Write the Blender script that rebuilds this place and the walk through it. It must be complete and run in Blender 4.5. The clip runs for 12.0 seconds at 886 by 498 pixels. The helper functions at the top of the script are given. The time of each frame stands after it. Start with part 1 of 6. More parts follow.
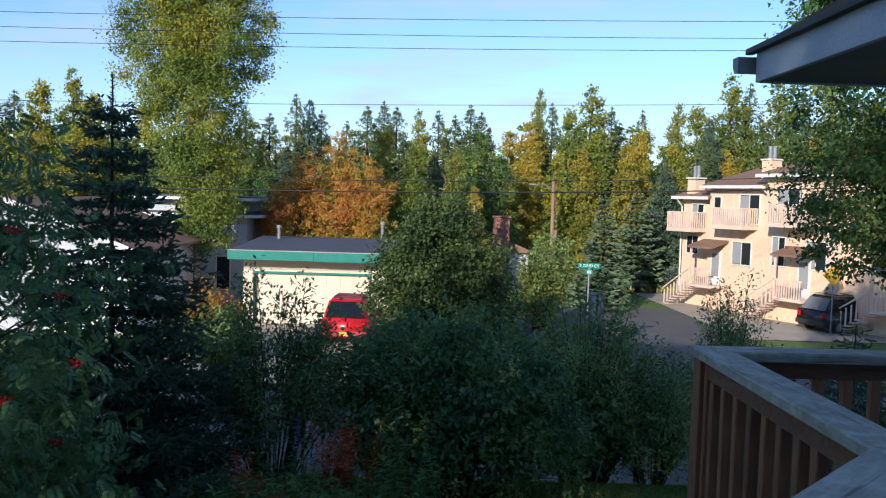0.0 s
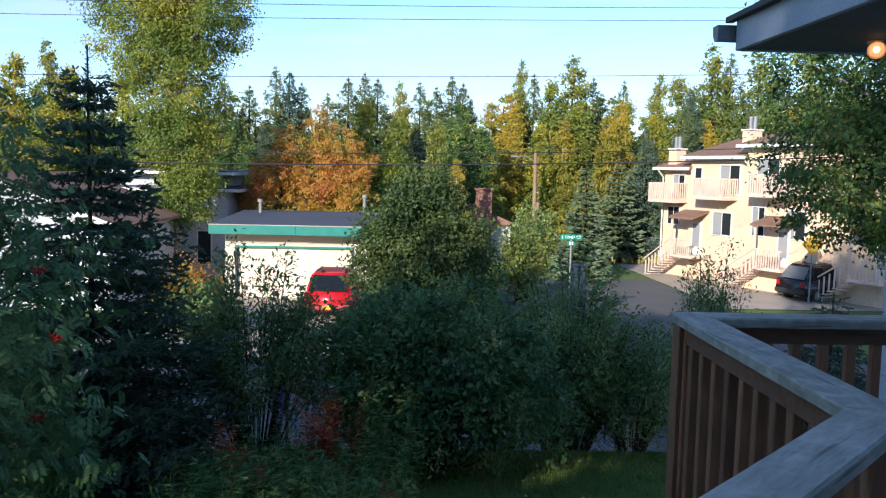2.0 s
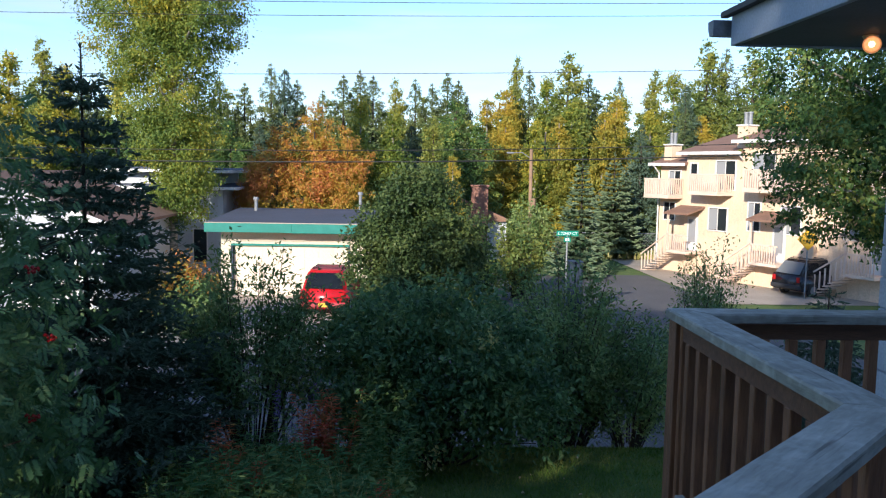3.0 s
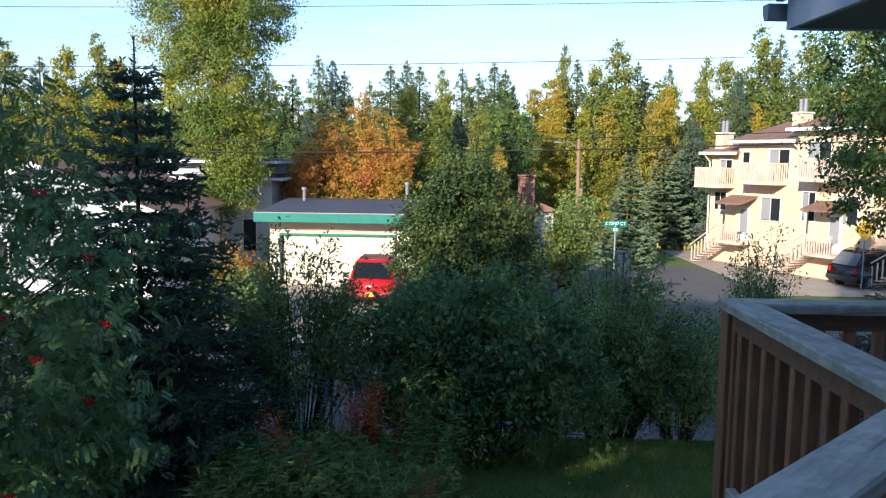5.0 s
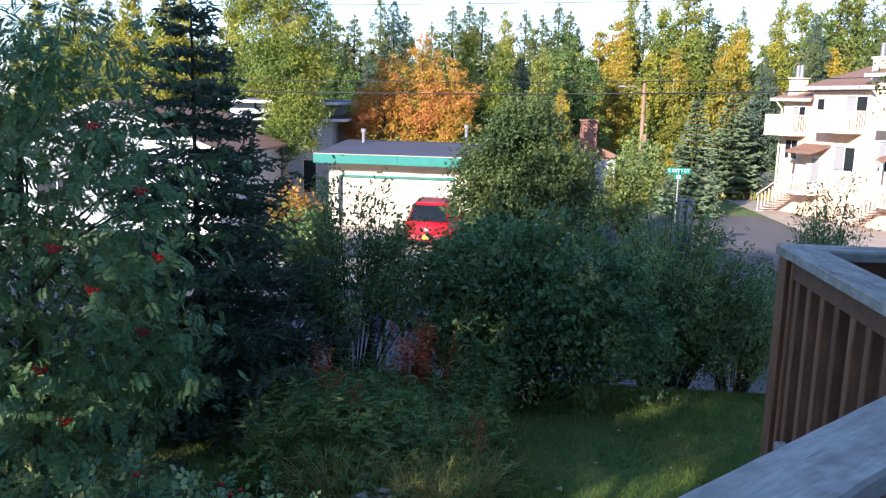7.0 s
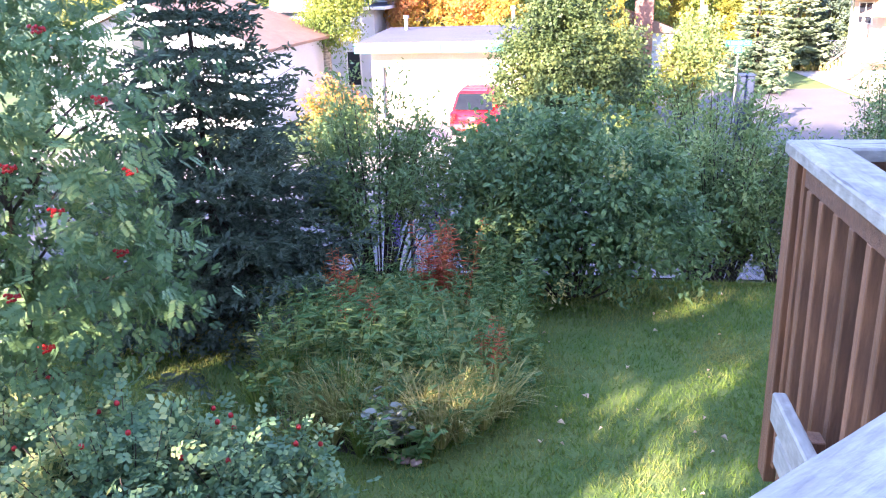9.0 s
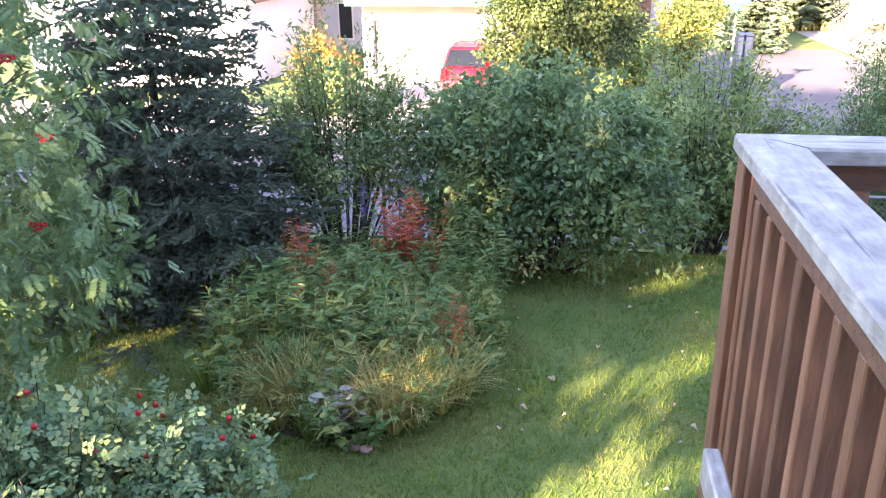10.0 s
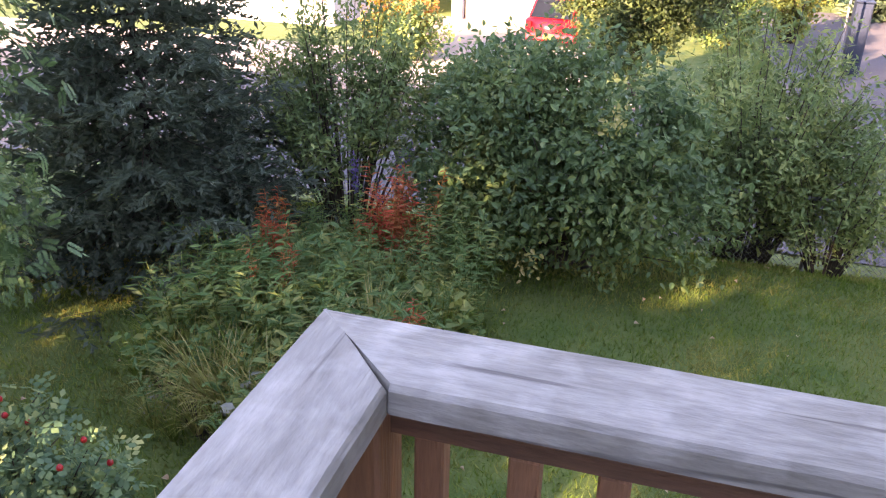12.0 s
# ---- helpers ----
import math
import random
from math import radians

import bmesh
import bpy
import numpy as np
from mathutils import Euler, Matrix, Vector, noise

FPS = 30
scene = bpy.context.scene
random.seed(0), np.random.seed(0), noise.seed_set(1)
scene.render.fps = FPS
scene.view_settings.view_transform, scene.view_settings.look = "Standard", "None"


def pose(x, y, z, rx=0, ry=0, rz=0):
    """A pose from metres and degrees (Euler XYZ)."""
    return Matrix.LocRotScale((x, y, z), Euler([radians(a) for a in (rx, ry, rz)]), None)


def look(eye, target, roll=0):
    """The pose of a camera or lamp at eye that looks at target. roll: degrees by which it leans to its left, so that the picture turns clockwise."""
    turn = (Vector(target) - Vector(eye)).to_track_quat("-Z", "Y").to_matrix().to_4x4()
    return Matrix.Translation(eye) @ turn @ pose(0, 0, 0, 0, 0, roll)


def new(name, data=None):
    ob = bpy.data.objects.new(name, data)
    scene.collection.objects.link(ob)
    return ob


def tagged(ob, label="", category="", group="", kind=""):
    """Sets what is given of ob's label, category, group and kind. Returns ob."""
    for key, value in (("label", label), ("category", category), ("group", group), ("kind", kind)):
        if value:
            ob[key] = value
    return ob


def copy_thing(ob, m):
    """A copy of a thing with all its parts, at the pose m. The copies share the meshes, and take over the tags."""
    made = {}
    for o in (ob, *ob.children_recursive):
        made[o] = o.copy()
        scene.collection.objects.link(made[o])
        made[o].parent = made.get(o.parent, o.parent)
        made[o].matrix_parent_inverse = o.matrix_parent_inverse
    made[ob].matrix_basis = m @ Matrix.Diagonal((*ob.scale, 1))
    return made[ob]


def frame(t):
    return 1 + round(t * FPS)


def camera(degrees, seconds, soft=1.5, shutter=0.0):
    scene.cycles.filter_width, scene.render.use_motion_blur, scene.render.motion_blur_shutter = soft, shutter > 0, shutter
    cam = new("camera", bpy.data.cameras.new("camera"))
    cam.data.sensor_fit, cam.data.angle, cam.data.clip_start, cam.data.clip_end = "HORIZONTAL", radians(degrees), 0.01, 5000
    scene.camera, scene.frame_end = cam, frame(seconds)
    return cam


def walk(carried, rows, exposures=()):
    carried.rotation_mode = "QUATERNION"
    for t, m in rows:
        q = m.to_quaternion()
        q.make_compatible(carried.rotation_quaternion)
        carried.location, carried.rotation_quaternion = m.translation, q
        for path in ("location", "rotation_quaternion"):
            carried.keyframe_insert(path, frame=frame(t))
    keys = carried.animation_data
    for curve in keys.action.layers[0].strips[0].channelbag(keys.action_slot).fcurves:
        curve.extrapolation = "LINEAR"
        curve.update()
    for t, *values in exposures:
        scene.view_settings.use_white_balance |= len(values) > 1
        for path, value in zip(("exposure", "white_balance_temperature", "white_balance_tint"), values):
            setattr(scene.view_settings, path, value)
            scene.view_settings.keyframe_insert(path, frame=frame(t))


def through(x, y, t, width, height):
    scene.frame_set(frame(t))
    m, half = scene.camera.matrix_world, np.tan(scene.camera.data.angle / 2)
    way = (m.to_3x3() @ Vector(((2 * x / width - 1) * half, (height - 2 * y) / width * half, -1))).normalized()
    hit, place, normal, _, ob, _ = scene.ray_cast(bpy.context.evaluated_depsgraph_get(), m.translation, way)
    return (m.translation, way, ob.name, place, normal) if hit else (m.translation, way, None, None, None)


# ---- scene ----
cam = camera(57.0, 12.0, soft=1.15)
PATH = [
    (0, (-0.049, -0.086, 1.644), (-0.018, 1.91, 1.521), 1.7),
    (0.5, (-0.047, -0.089, 1.638), (-0.024, 1.905, 1.483), 1.7),
    (1, (-0.05, -0.103, 1.64), (-0.013, 1.89, 1.47), 1.6),
    (1.5, (-0.048, -0.096, 1.637), (0.007, 1.895, 1.457), 1.5),
    (2, (-0.04, -0.084, 1.629), (0.035, 1.906, 1.441), 1.3),
    (2.5, (-0.037, -0.077, 1.629), (0.049, 1.912, 1.437), 1),
    (4.3, (-0.032, -0.049, 1.62), (0.008, 1.939, 1.408), 0.9),
    (4.5, (-0.035, -0.061, 1.615), (-0.018, 1.927, 1.399), 0.6),
    (5, (-0.037, -0.057, 1.62), (-0.066, 1.93, 1.399), 0.8),
    (5.5, (-0.039, -0.051, 1.617), (-0.1, 1.936, 1.401), 0.8),
    (6, (-0.026, -0.025, 1.61), (-0.109, 1.96, 1.374), 0.7),
    (6.5, (-0.002, 0.0, 1.595), (-0.114, 1.978, 1.317), 0.8),
    (7, (0.026, 0.045, 1.577), (-0.143, 2.006, 1.219), 1.5),
    (7.5, (0.059, 0.128, 1.566), (-0.141, 2.066, 1.112), 0.8),
    (7.7, (0.074, 0.202, 1.556), (-0.128, 2.131, 1.067), 0.1),
    (9.3, (0.471, 0.821, 1.546), (0.157, 2.687, 0.897), -1.9),
    (9.5, (0.506, 0.925, 1.535), (0.207, 2.785, 0.863), -1.55),
    (10, (0.641, 1.203, 1.536), (0.346, 3.045, 0.813), -0.85),
    (10.5, (0.879, 1.48, 1.522), (0.516, 3.303, 0.784), 0.2),
    (11, (1.146, 1.767, 1.548), (0.737, 3.578, 0.807), 1.2),
    (11.5, (1.325, 2.078, 1.572), (0.916, 3.875, 0.794), 1.4),
    (12, (1.445, 2.408, 1.587), (0.938, 4.147, 0.741), 1.4),
]
walk(cam, [(t, look(eye, target, roll)) for t, eye, target, roll in PATH],
     [(0.0, 0.45, 5900, 13), (0.6, 0.72, 5900, 13), (2.0, 0.8, 5950, 13), (6.0, 1.0, 6250, 15), (6.8, 1.25, 6100, 20), (7.6, 2.2, 5600, 32), (9.3, 3.68, 6900, 42), (10.5, 3.68, 8300, 41), (12.0, 3.25, 9000, 46)])

# ---- light ----
SUN_TO = Vector((0.45, 0.893, 0)).normalized()      # the way the sunlight travels over the ground
SUN_UP = radians(19)
world = bpy.data.worlds.new("sky")
scene.world = world
world.use_nodes = True
wn, wl = world.node_tree.nodes, world.node_tree.links
wn.clear()
sky = wn.new("ShaderNodeTexSky")
sky.sky_type, sky.sun_disc = "NISHITA", False
sky.sun_elevation = SUN_UP
sky.sun_rotation = math.atan2(-SUN_TO.x, -SUN_TO.y)
sky.air_density, sky.dust_density, sky.ozone_density = 1.0, 0.05, 3.0
# thin streaks of high cloud
co = wn.new("ShaderNodeTexCoord")
mp = wn.new("ShaderNodeMapping")
mp.inputs["Scale"].default_value = (2.2, 2.2, 13)
nz = wn.new("ShaderNodeTexNoise")
nz.inputs["Scale"].default_value, nz.inputs["Detail"].default_value = 2.2, 7
cr = wn.new("ShaderNodeValToRGB")
cr.color_ramp.elements[0].position, cr.color_ramp.elements[1].position = 0.5, 0.78
cr.color_ramp.elements[1].color = (0.75, 0.75, 0.75, 1)
sx = wn.new("ShaderNodeSeparateXYZ")
lo = wn.new("ShaderNodeMapRange")
lo.inputs["From Min"].default_value, lo.inputs["From Max"].default_value = 0.2, 0.05
ad = wn.new("ShaderNodeMath")
ad.operation, ad.use_clamp = "MULTIPLY_ADD", True
ad.inputs[1].default_value = 0.3
mx = wn.new("ShaderNodeMix")
mx.data_type = "RGBA"
mx.inputs[7].default_value = (3.3, 3.8, 4.4, 1)
bg = wn.new("ShaderNodeBackground")
bg.inputs["Strength"].default_value = 0.14
out = wn.new("ShaderNodeOutputWorld")
wl.new(co.outputs["Generated"], mp.inputs["Vector"])
wl.new(mp.outputs["Vector"], nz.inputs["Vector"])
wl.new(nz.outputs["Fac"], cr.inputs["Fac"])
wl.new(co.outputs["Generated"], sx.inputs[0])
wl.new(sx.outputs["Z"], lo.inputs["Value"])
wl.new(lo.outputs["Result"], ad.inputs[0])
wl.new(cr.outputs["Color"], ad.inputs[2])
wl.new(ad.outputs[0], mx.inputs["Factor"])
tone = wn.new("ShaderNodeMix")
tone.data_type, tone.blend_type = "RGBA", "MULTIPLY"
tone.inputs["Factor"].default_value = 1.0
tone.inputs[7].default_value = (0.87, 0.93, 1.02, 1)
wl.new(sky.outputs["Color"], tone.inputs[6])
wl.new(tone.outputs[2], mx.inputs[6])
wl.new(mx.outputs[2], bg.inputs["Color"])
wl.new(bg.outputs["Background"], out.inputs["Surface"])

sun = new("sun", bpy.data.lights.new("sun", "SUN"))
sun.data.energy, sun.data.angle, sun.data.color = 4.5, radians(0.6), (1.0, 0.89, 0.72)
sun.matrix_world = look((0, 0, 30), (SUN_TO.x, SUN_TO.y, 30 - math.tan(SUN_UP)))


# ---- materials ----
def material(name, c1, c2=None, scale=8.0, rough=0.8, bump=0.2, stretch=(1, 1, 1), fine=60.0, metal=0.0, vary=0.0, spec=0.4, dist=0.01, c3=None):
    """Two colours mixed by coarse and fine noise, with relief; vary: how much single pieces differ."""
    m = bpy.data.materials.new(name)
    m.use_nodes = True
    n, l = m.node_tree.nodes, m.node_tree.links
    b = n["Principled BSDF"]
    c2 = c2 or tuple(v * 0.7 for v in c1)
    tc = n.new("ShaderNodeTexCoord")
    ma = n.new("ShaderNodeMapping")
    ma.inputs["Scale"].default_value = stretch
    l.new(tc.outputs["Object"], ma.inputs["Vector"])
    na, nb = n.new("ShaderNodeTexNoise"), n.new("ShaderNodeTexNoise")
    na.inputs["Scale"].default_value, na.inputs["Detail"].default_value = scale, 6
    nb.inputs["Scale"].default_value, nb.inputs["Detail"].default_value = fine, 4
    for t in (na, nb):
        l.new(ma.outputs["Vector"], t.inputs["Vector"])
    mr = n.new("ShaderNodeMapRange")
    mr.inputs["From Min"].default_value, mr.inputs["From Max"].default_value = 0.3, 0.7
    l.new(na.outputs["Fac"], mr.inputs["Value"])
    mix = n.new("ShaderNodeMix")
    mix.data_type = "RGBA"
    mix.inputs[6].default_value, mix.inputs[7].default_value = (*c1, 1), (*c2, 1)
    l.new(mr.outputs["Result"], mix.inputs["Factor"])
    col = mix.outputs[2]
    fm = n.new("ShaderNodeMapRange")
    fm.inputs["To Min"].default_value, fm.inputs["To Max"].default_value = 0.7, 1.3
    l.new(nb.outputs["Fac"], fm.inputs["Value"])
    val = fm.outputs["Result"]
    if vary:
        oi = n.new("ShaderNodeObjectInfo")
        vr = n.new("ShaderNodeMapRange")
        vr.inputs["To Min"].default_value, vr.inputs["To Max"].default_value = 1 - vary, 1 + vary
        l.new(oi.outputs["Random"], vr.inputs["Value"])
        mu = n.new("ShaderNodeMath")
        mu.operation = "MULTIPLY"
        l.new(vr.outputs["Result"], mu.inputs[0])
        l.new(val, mu.inputs[1])
        val = mu.outputs[0]
    hs = n.new("ShaderNodeHueSaturation")
    l.new(val, hs.inputs["Value"])
    l.new(col, hs.inputs["Color"])
    l.new(hs.outputs["Color"], b.inputs["Base Color"])
    b.inputs["Roughness"].default_value, b.inputs["Metallic"].default_value = rough, metal
    b.inputs["Specular IOR Level"].default_value = spec
    if bump:
        bu = n.new("ShaderNodeBump")
        bu.inputs["Strength"].default_value, bu.inputs["Distance"].default_value = bump, dist
        l.new(nb.outputs["Fac"], bu.inputs["Height"])
        l.new(bu.outputs["Normal"], b.inputs["Normal"])
    return m


def foliage(name, colours, patch=0.6, through=0.35, rough=0.55, bias=0.5):
    """Leaves: colours run over single leaves and, at a larger scale, over clumps."""
    m = bpy.data.materials.new(name)
    m.use_nodes = True
    n, l = m.node_tree.nodes, m.node_tree.links
    b = n["Principled BSDF"]
    ge, oi = n.new("ShaderNodeNewGeometry"), n.new("ShaderNodeObjectInfo")
    tc, no = n.new("ShaderNodeTexCoord"), n.new("ShaderNodeTexNoise")
    no.inputs["Scale"].default_value, no.inputs["Detail"].default_value = patch, 3
    l.new(tc.outputs["Object"], no.inputs["Vector"])
    a = n.new("ShaderNodeMath")
    a.operation = "MULTIPLY_ADD"
    a.inputs[1].default_value = 0.5
    l.new(ge.outputs["Random Per Island"], a.inputs[0])
    sp = n.new("ShaderNodeMapRange")
    sp.inputs["From Min"].default_value, sp.inputs["From Max"].default_value = 0.32, 0.68
    sp.inputs["To Min"].default_value, sp.inputs["To Max"].default_value = bias - 0.55, bias + 0.15
    l.new(no.outputs["Fac"], sp.inputs["Value"])
    l.new(sp.outputs["Result"], a.inputs[2])
    a2 = n.new("ShaderNodeMath")
    a2.operation, a2.use_clamp = "MULTIPLY_ADD", True
    a2.inputs[1].default_value = 0.25
    l.new(oi.outputs["Random"], a2.inputs[0])
    l.new(a.outputs[0], a2.inputs[2])
    cr = n.new("ShaderNodeValToRGB")
    el = cr.color_ramp.elements
    while len(el) < len(colours):
        el.new(0.5)
    for i, c in enumerate(colours):
        el[i].position, el[i].color = i / (len(colours) - 1), (*c, 1)
    l.new(a2.outputs[0], cr.inputs["Fac"])
    l.new(cr.outputs["Color"], b.inputs["Base Color"])
    b.inputs["Roughness"].default_value, b.inputs["Specular IOR Level"].default_value = rough, 0.3
    tr, mi = n.new("ShaderNodeBsdfTranslucent"), n.new("ShaderNodeMixShader")
    l.new(cr.outputs["Color"], tr.inputs["Color"])
    mi.inputs[0].default_value = through
    l.new(b.outputs[0], mi.inputs[1])
    l.new(tr.outputs[0], mi.inputs[2])
    l.new(mi.outputs[0], n["Material Output"].inputs["Surface"])
    return m


def glass(name, tint=(0.02, 0.025, 0.03)):
    m = bpy.data.materials.new(name)
    m.use_nodes = True
    b = m.node_tree.nodes["Principled BSDF"]
    b.inputs["Base Color"].default_value, b.inputs["Roughness"].default_value = (*tint, 1), 0.06
    b.inputs["Specular IOR Level"].default_value = 0.7
    return m


GRASS = foliage("grass_blades", [(0.06, 0.14, 0.018), (0.095, 0.19, 0.03), (0.15, 0.24, 0.04), (0.27, 0.28, 0.08)], 1.6, 0.45)
SOIL = material("ground_grass", (0.055, 0.115, 0.022), (0.115, 0.16, 0.04), 2.6, 0.95, 0.9, fine=45)
BEDSOIL = material("dark_soil", (0.035, 0.025, 0.017), (0.06, 0.045, 0.03), 5, 0.95, 0.8, dist=0.03)
ASPHALT = material("asphalt", (0.11, 0.108, 0.108), (0.085, 0.084, 0.086), 0.5, 0.9, 0.3, fine=120)
CONCRETE = material("concrete", (0.42, 0.36, 0.29), (0.34, 0.29, 0.23), 0.7, 0.9, 0.3, fine=80)
STAIN = material("brown_stained_wood", (0.36, 0.165, 0.08), (0.2, 0.095, 0.052), 6, 0.6, 0.35, (8, 8, 0.8), 30, vary=0.3)
STAIN_X = material("brown_stained_rail", (0.26, 0.125, 0.07), (0.16, 0.08, 0.048), 6, 0.65, 0.35, (1, 8, 8), 30, vary=0.15)
BARK = material("bark", (0.07, 0.055, 0.042), (0.035, 0.028, 0.022), 9, 0.95, 0.9, (1, 1, 0.25), 40, dist=0.02)
BIRCHBARK = material("birch_bark", (0.45, 0.41, 0.34), (0.12, 0.1, 0.085), 5, 0.85, 0.5, (1, 1, 2.5), 30)
TWIG = material("twig_bark", (0.085, 0.062, 0.043), (0.05, 0.04, 0.03), 20, 0.9, 0.4)
LEAF_SPRUCE = foliage("spruce_needles", [(0.0442, 0.0806, 0.052), (0.0715, 0.117, 0.0754), (0.111, 0.163, 0.104)], 1.2, 0.15)
LEAF_BLUESPRUCE = foliage("blue_spruce_needles", [(0.066, 0.11, 0.066), (0.11, 0.165, 0.088), (0.154, 0.209, 0.11)], 1.2, 0.15)
LEAF_FARSPRUCE = foliage("far_spruce_needles", [(0.06, 0.1, 0.042), (0.11, 0.15, 0.053), (0.17, 0.195, 0.066)], 0.5, 0.2)
LEAF_ROWAN = foliage("rowan_leaves", [(0.05, 0.115, 0.048), (0.08, 0.17, 0.066), (0.12, 0.225, 0.085), (0.22, 0.3, 0.11)], 1.0, 0.3, bias=0.35)
LEAF_LILAC = foliage("shrub_leaves", [(0.045, 0.105, 0.045), (0.08, 0.165, 0.066), (0.14, 0.245, 0.09), (0.24, 0.31, 0.1)], 2.0, 0.38, 0.42, bias=0.42)
LEAF_WILLOW = foliage("willow_leaves", [(0.0632, 0.127, 0.0471), (0.102, 0.183, 0.0622), (0.169, 0.257, 0.0801), (0.306, 0.37, 0.121)], 0.9, 0.35, bias=0.45)
LEAF_ROSE = foliage("rose_leaves", [(0.05, 0.125, 0.0617), (0.0926, 0.196, 0.0926), (0.165, 0.27, 0.107), (0.413, 0.436, 0.158)], 1.8, 0.3, bias=0.42)
LEAF_WEED = foliage("bed_leaves", [(0.045, 0.14, 0.05), (0.095, 0.22, 0.07), (0.15, 0.26, 0.085), (0.32, 0.35, 0.1)], 2.2, 0.42, bias=0.5)
LEAF_STRAW = foliage("straw_blades", [(0.108, 0.156, 0.036), (0.204, 0.24, 0.06), (0.384, 0.36, 0.108), (0.504, 0.432, 0.192)], 2.0, 0.3)
LEAF_RED = foliage("red_leaves", [(0.35, 0.05, 0.03), (0.5, 0.09, 0.04), (0.5, 0.16, 0.06), (0.3, 0.22, 0.06)], 2.5, 0.35)
LEAF_SILVER = foliage("silver_leaves", [(0.17, 0.204, 0.153), (0.255, 0.281, 0.212), (0.357, 0.365, 0.289)], 2.0, 0.2)
PETAL = foliage("purple_petals", [(0.12, 0.1, 0.24), (0.17, 0.13, 0.3), (0.22, 0.18, 0.34)], 2.0, 0.3)
LEAF_BIRCH = foliage("birch_leaves", [(0.068, 0.128, 0.034), (0.135, 0.203, 0.041), (0.243, 0.284, 0.047), (0.513, 0.419, 0.054)], 0.35, 0.4, bias=0.47)
LEAF_YELLOW = foliage("yellow_leaves", [(0.156, 0.195, 0.039), (0.26, 0.26, 0.046), (0.429, 0.351, 0.052), (0.585, 0.39, 0.052)], 0.4, 0.4, bias=0.45)
LEAF_OLIVE = foliage("olive_leaves", [(0.065, 0.116, 0.036), (0.131, 0.189, 0.051), (0.217, 0.254, 0.058), (0.362, 0.334, 0.058)], 0.4, 0.35, bias=0.4)
LEAF_ORANGE = foliage("orange_leaves", [(0.13, 0.17, 0.035), (0.30, 0.27, 0.04), (0.50, 0.33, 0.05), (0.60, 0.27, 0.075), (0.5, 0.18, 0.08)], 0.33, 0.4, bias=0.42)
LEAF_DARK = foliage("dark_green_leaves", [(0.0379, 0.0862, 0.031), (0.069, 0.138, 0.0414), (0.121, 0.207, 0.0517), (0.345, 0.345, 0.069)], 0.7, 0.3, bias=0.38)
LEAF_ROUND = foliage("round_tree_leaves", [(0.0231, 0.0452, 0.0195), (0.0453, 0.0814, 0.0275), (0.0885, 0.136, 0.0407), (0.162, 0.201, 0.0581)], 0.6, 0.35, bias=0.42)
BERRY = material("red_berries", (0.45, 0.015, 0.012), (0.3, 0.01, 0.01), 30, 0.35, 0)
ROOF_DARK = material("dark_roll_roofing", (0.075, 0.085, 0.12), (0.055, 0.065, 0.09), 0.6, 0.9, 0.4, fine=90)
ROOF_BROWN = material("brown_shingles", (0.26, 0.15, 0.10), (0.2, 0.115, 0.08), 1.5, 0.9, 0.5, (1, 1, 4), 12)
TEAL = material("teal_painted_fascia", (0.012, 0.17, 0.135), (0.02, 0.21, 0.17), 2.2, 0.6, 0.2)
CREAM = material("cream_painted_siding", (0.72, 0.62, 0.48), (0.66, 0.56, 0.43), 0.9, 0.8, 0.15, fine=18)
WHITE = material("white_paint", (0.7, 0.68, 0.65), (0.62, 0.6, 0.57), 1.2, 0.65, 0.1)
PEACH = material("peach_siding", (0.72, 0.54, 0.38), (0.66, 0.49, 0.34), 0.8, 0.8, 0.2, fine=16)
PINKWOOD = material("pale_pink_rails", (0.70, 0.55, 0.44), (0.62, 0.47, 0.37), 2, 0.8, 0.2)
GREYSIDING = material("blue_grey_siding", (0.50, 0.52, 0.55), (0.44, 0.46, 0.50), 0.9, 0.8, 0.15)
SOFFIT = material("grey_soffit", (0.17, 0.18, 0.2), (0.14, 0.15, 0.17), 3, 0.8, 0.2)
FASCIA = material("pale_blue_fascia", (0.42, 0.47, 0.54), (0.36, 0.41, 0.48), 2, 0.6, 0.15)
METAL = material("galvanised_metal", (0.3, 0.31, 0.32), (0.22, 0.23, 0.24), 8, 0.6, 0.1, metal=0.6)
POLEWOOD = material("pole_wood", (0.30, 0.2, 0.13), (0.22, 0.14, 0.09), 3, 0.9, 0.5, (1, 1, 0.1))
RUBBER = material("black_rubber", (0.02, 0.02, 0.02), (0.03, 0.03, 0.03), 8, 0.85, 0.2)
CABLE = material("black_cable", (0.015, 0.015, 0.017), (0.03, 0.03, 0.03), 2, 0.7, 0)
REDPAINT = material("red_car_paint", (0.55, 0.012, 0.018), (0.48, 0.01, 0.015), 3, 0.28, 0.03, spec=0.6)
REDFADED = material("faded_red_roof_paint", (0.42, 0.05, 0.06), (0.36, 0.04, 0.05), 3, 0.5, 0.03)
BLACKPAINT = material("black_car_paint", (0.012, 0.013, 0.018), (0.018, 0.02, 0.026), 3, 0.22, 0.02, spec=0.6)
DARKTRIM = material("dark_trim", (0.025, 0.025, 0.027), (0.04, 0.04, 0.042), 6, 0.6, 0.1)
PLATE = material("yellow_plate", (0.62, 0.42, 0.05), (0.55, 0.36, 0.04), 12, 0.5, 0)
LAMPRED = material("red_lens", (0.4, 0.01, 0.01), (0.3, 0.01, 0.01), 12, 0.2, 0)
LAMPCLEAR = material("clear_lens", (0.6, 0.6, 0.58), (0.5, 0.5, 0.5), 12, 0.15, 0)
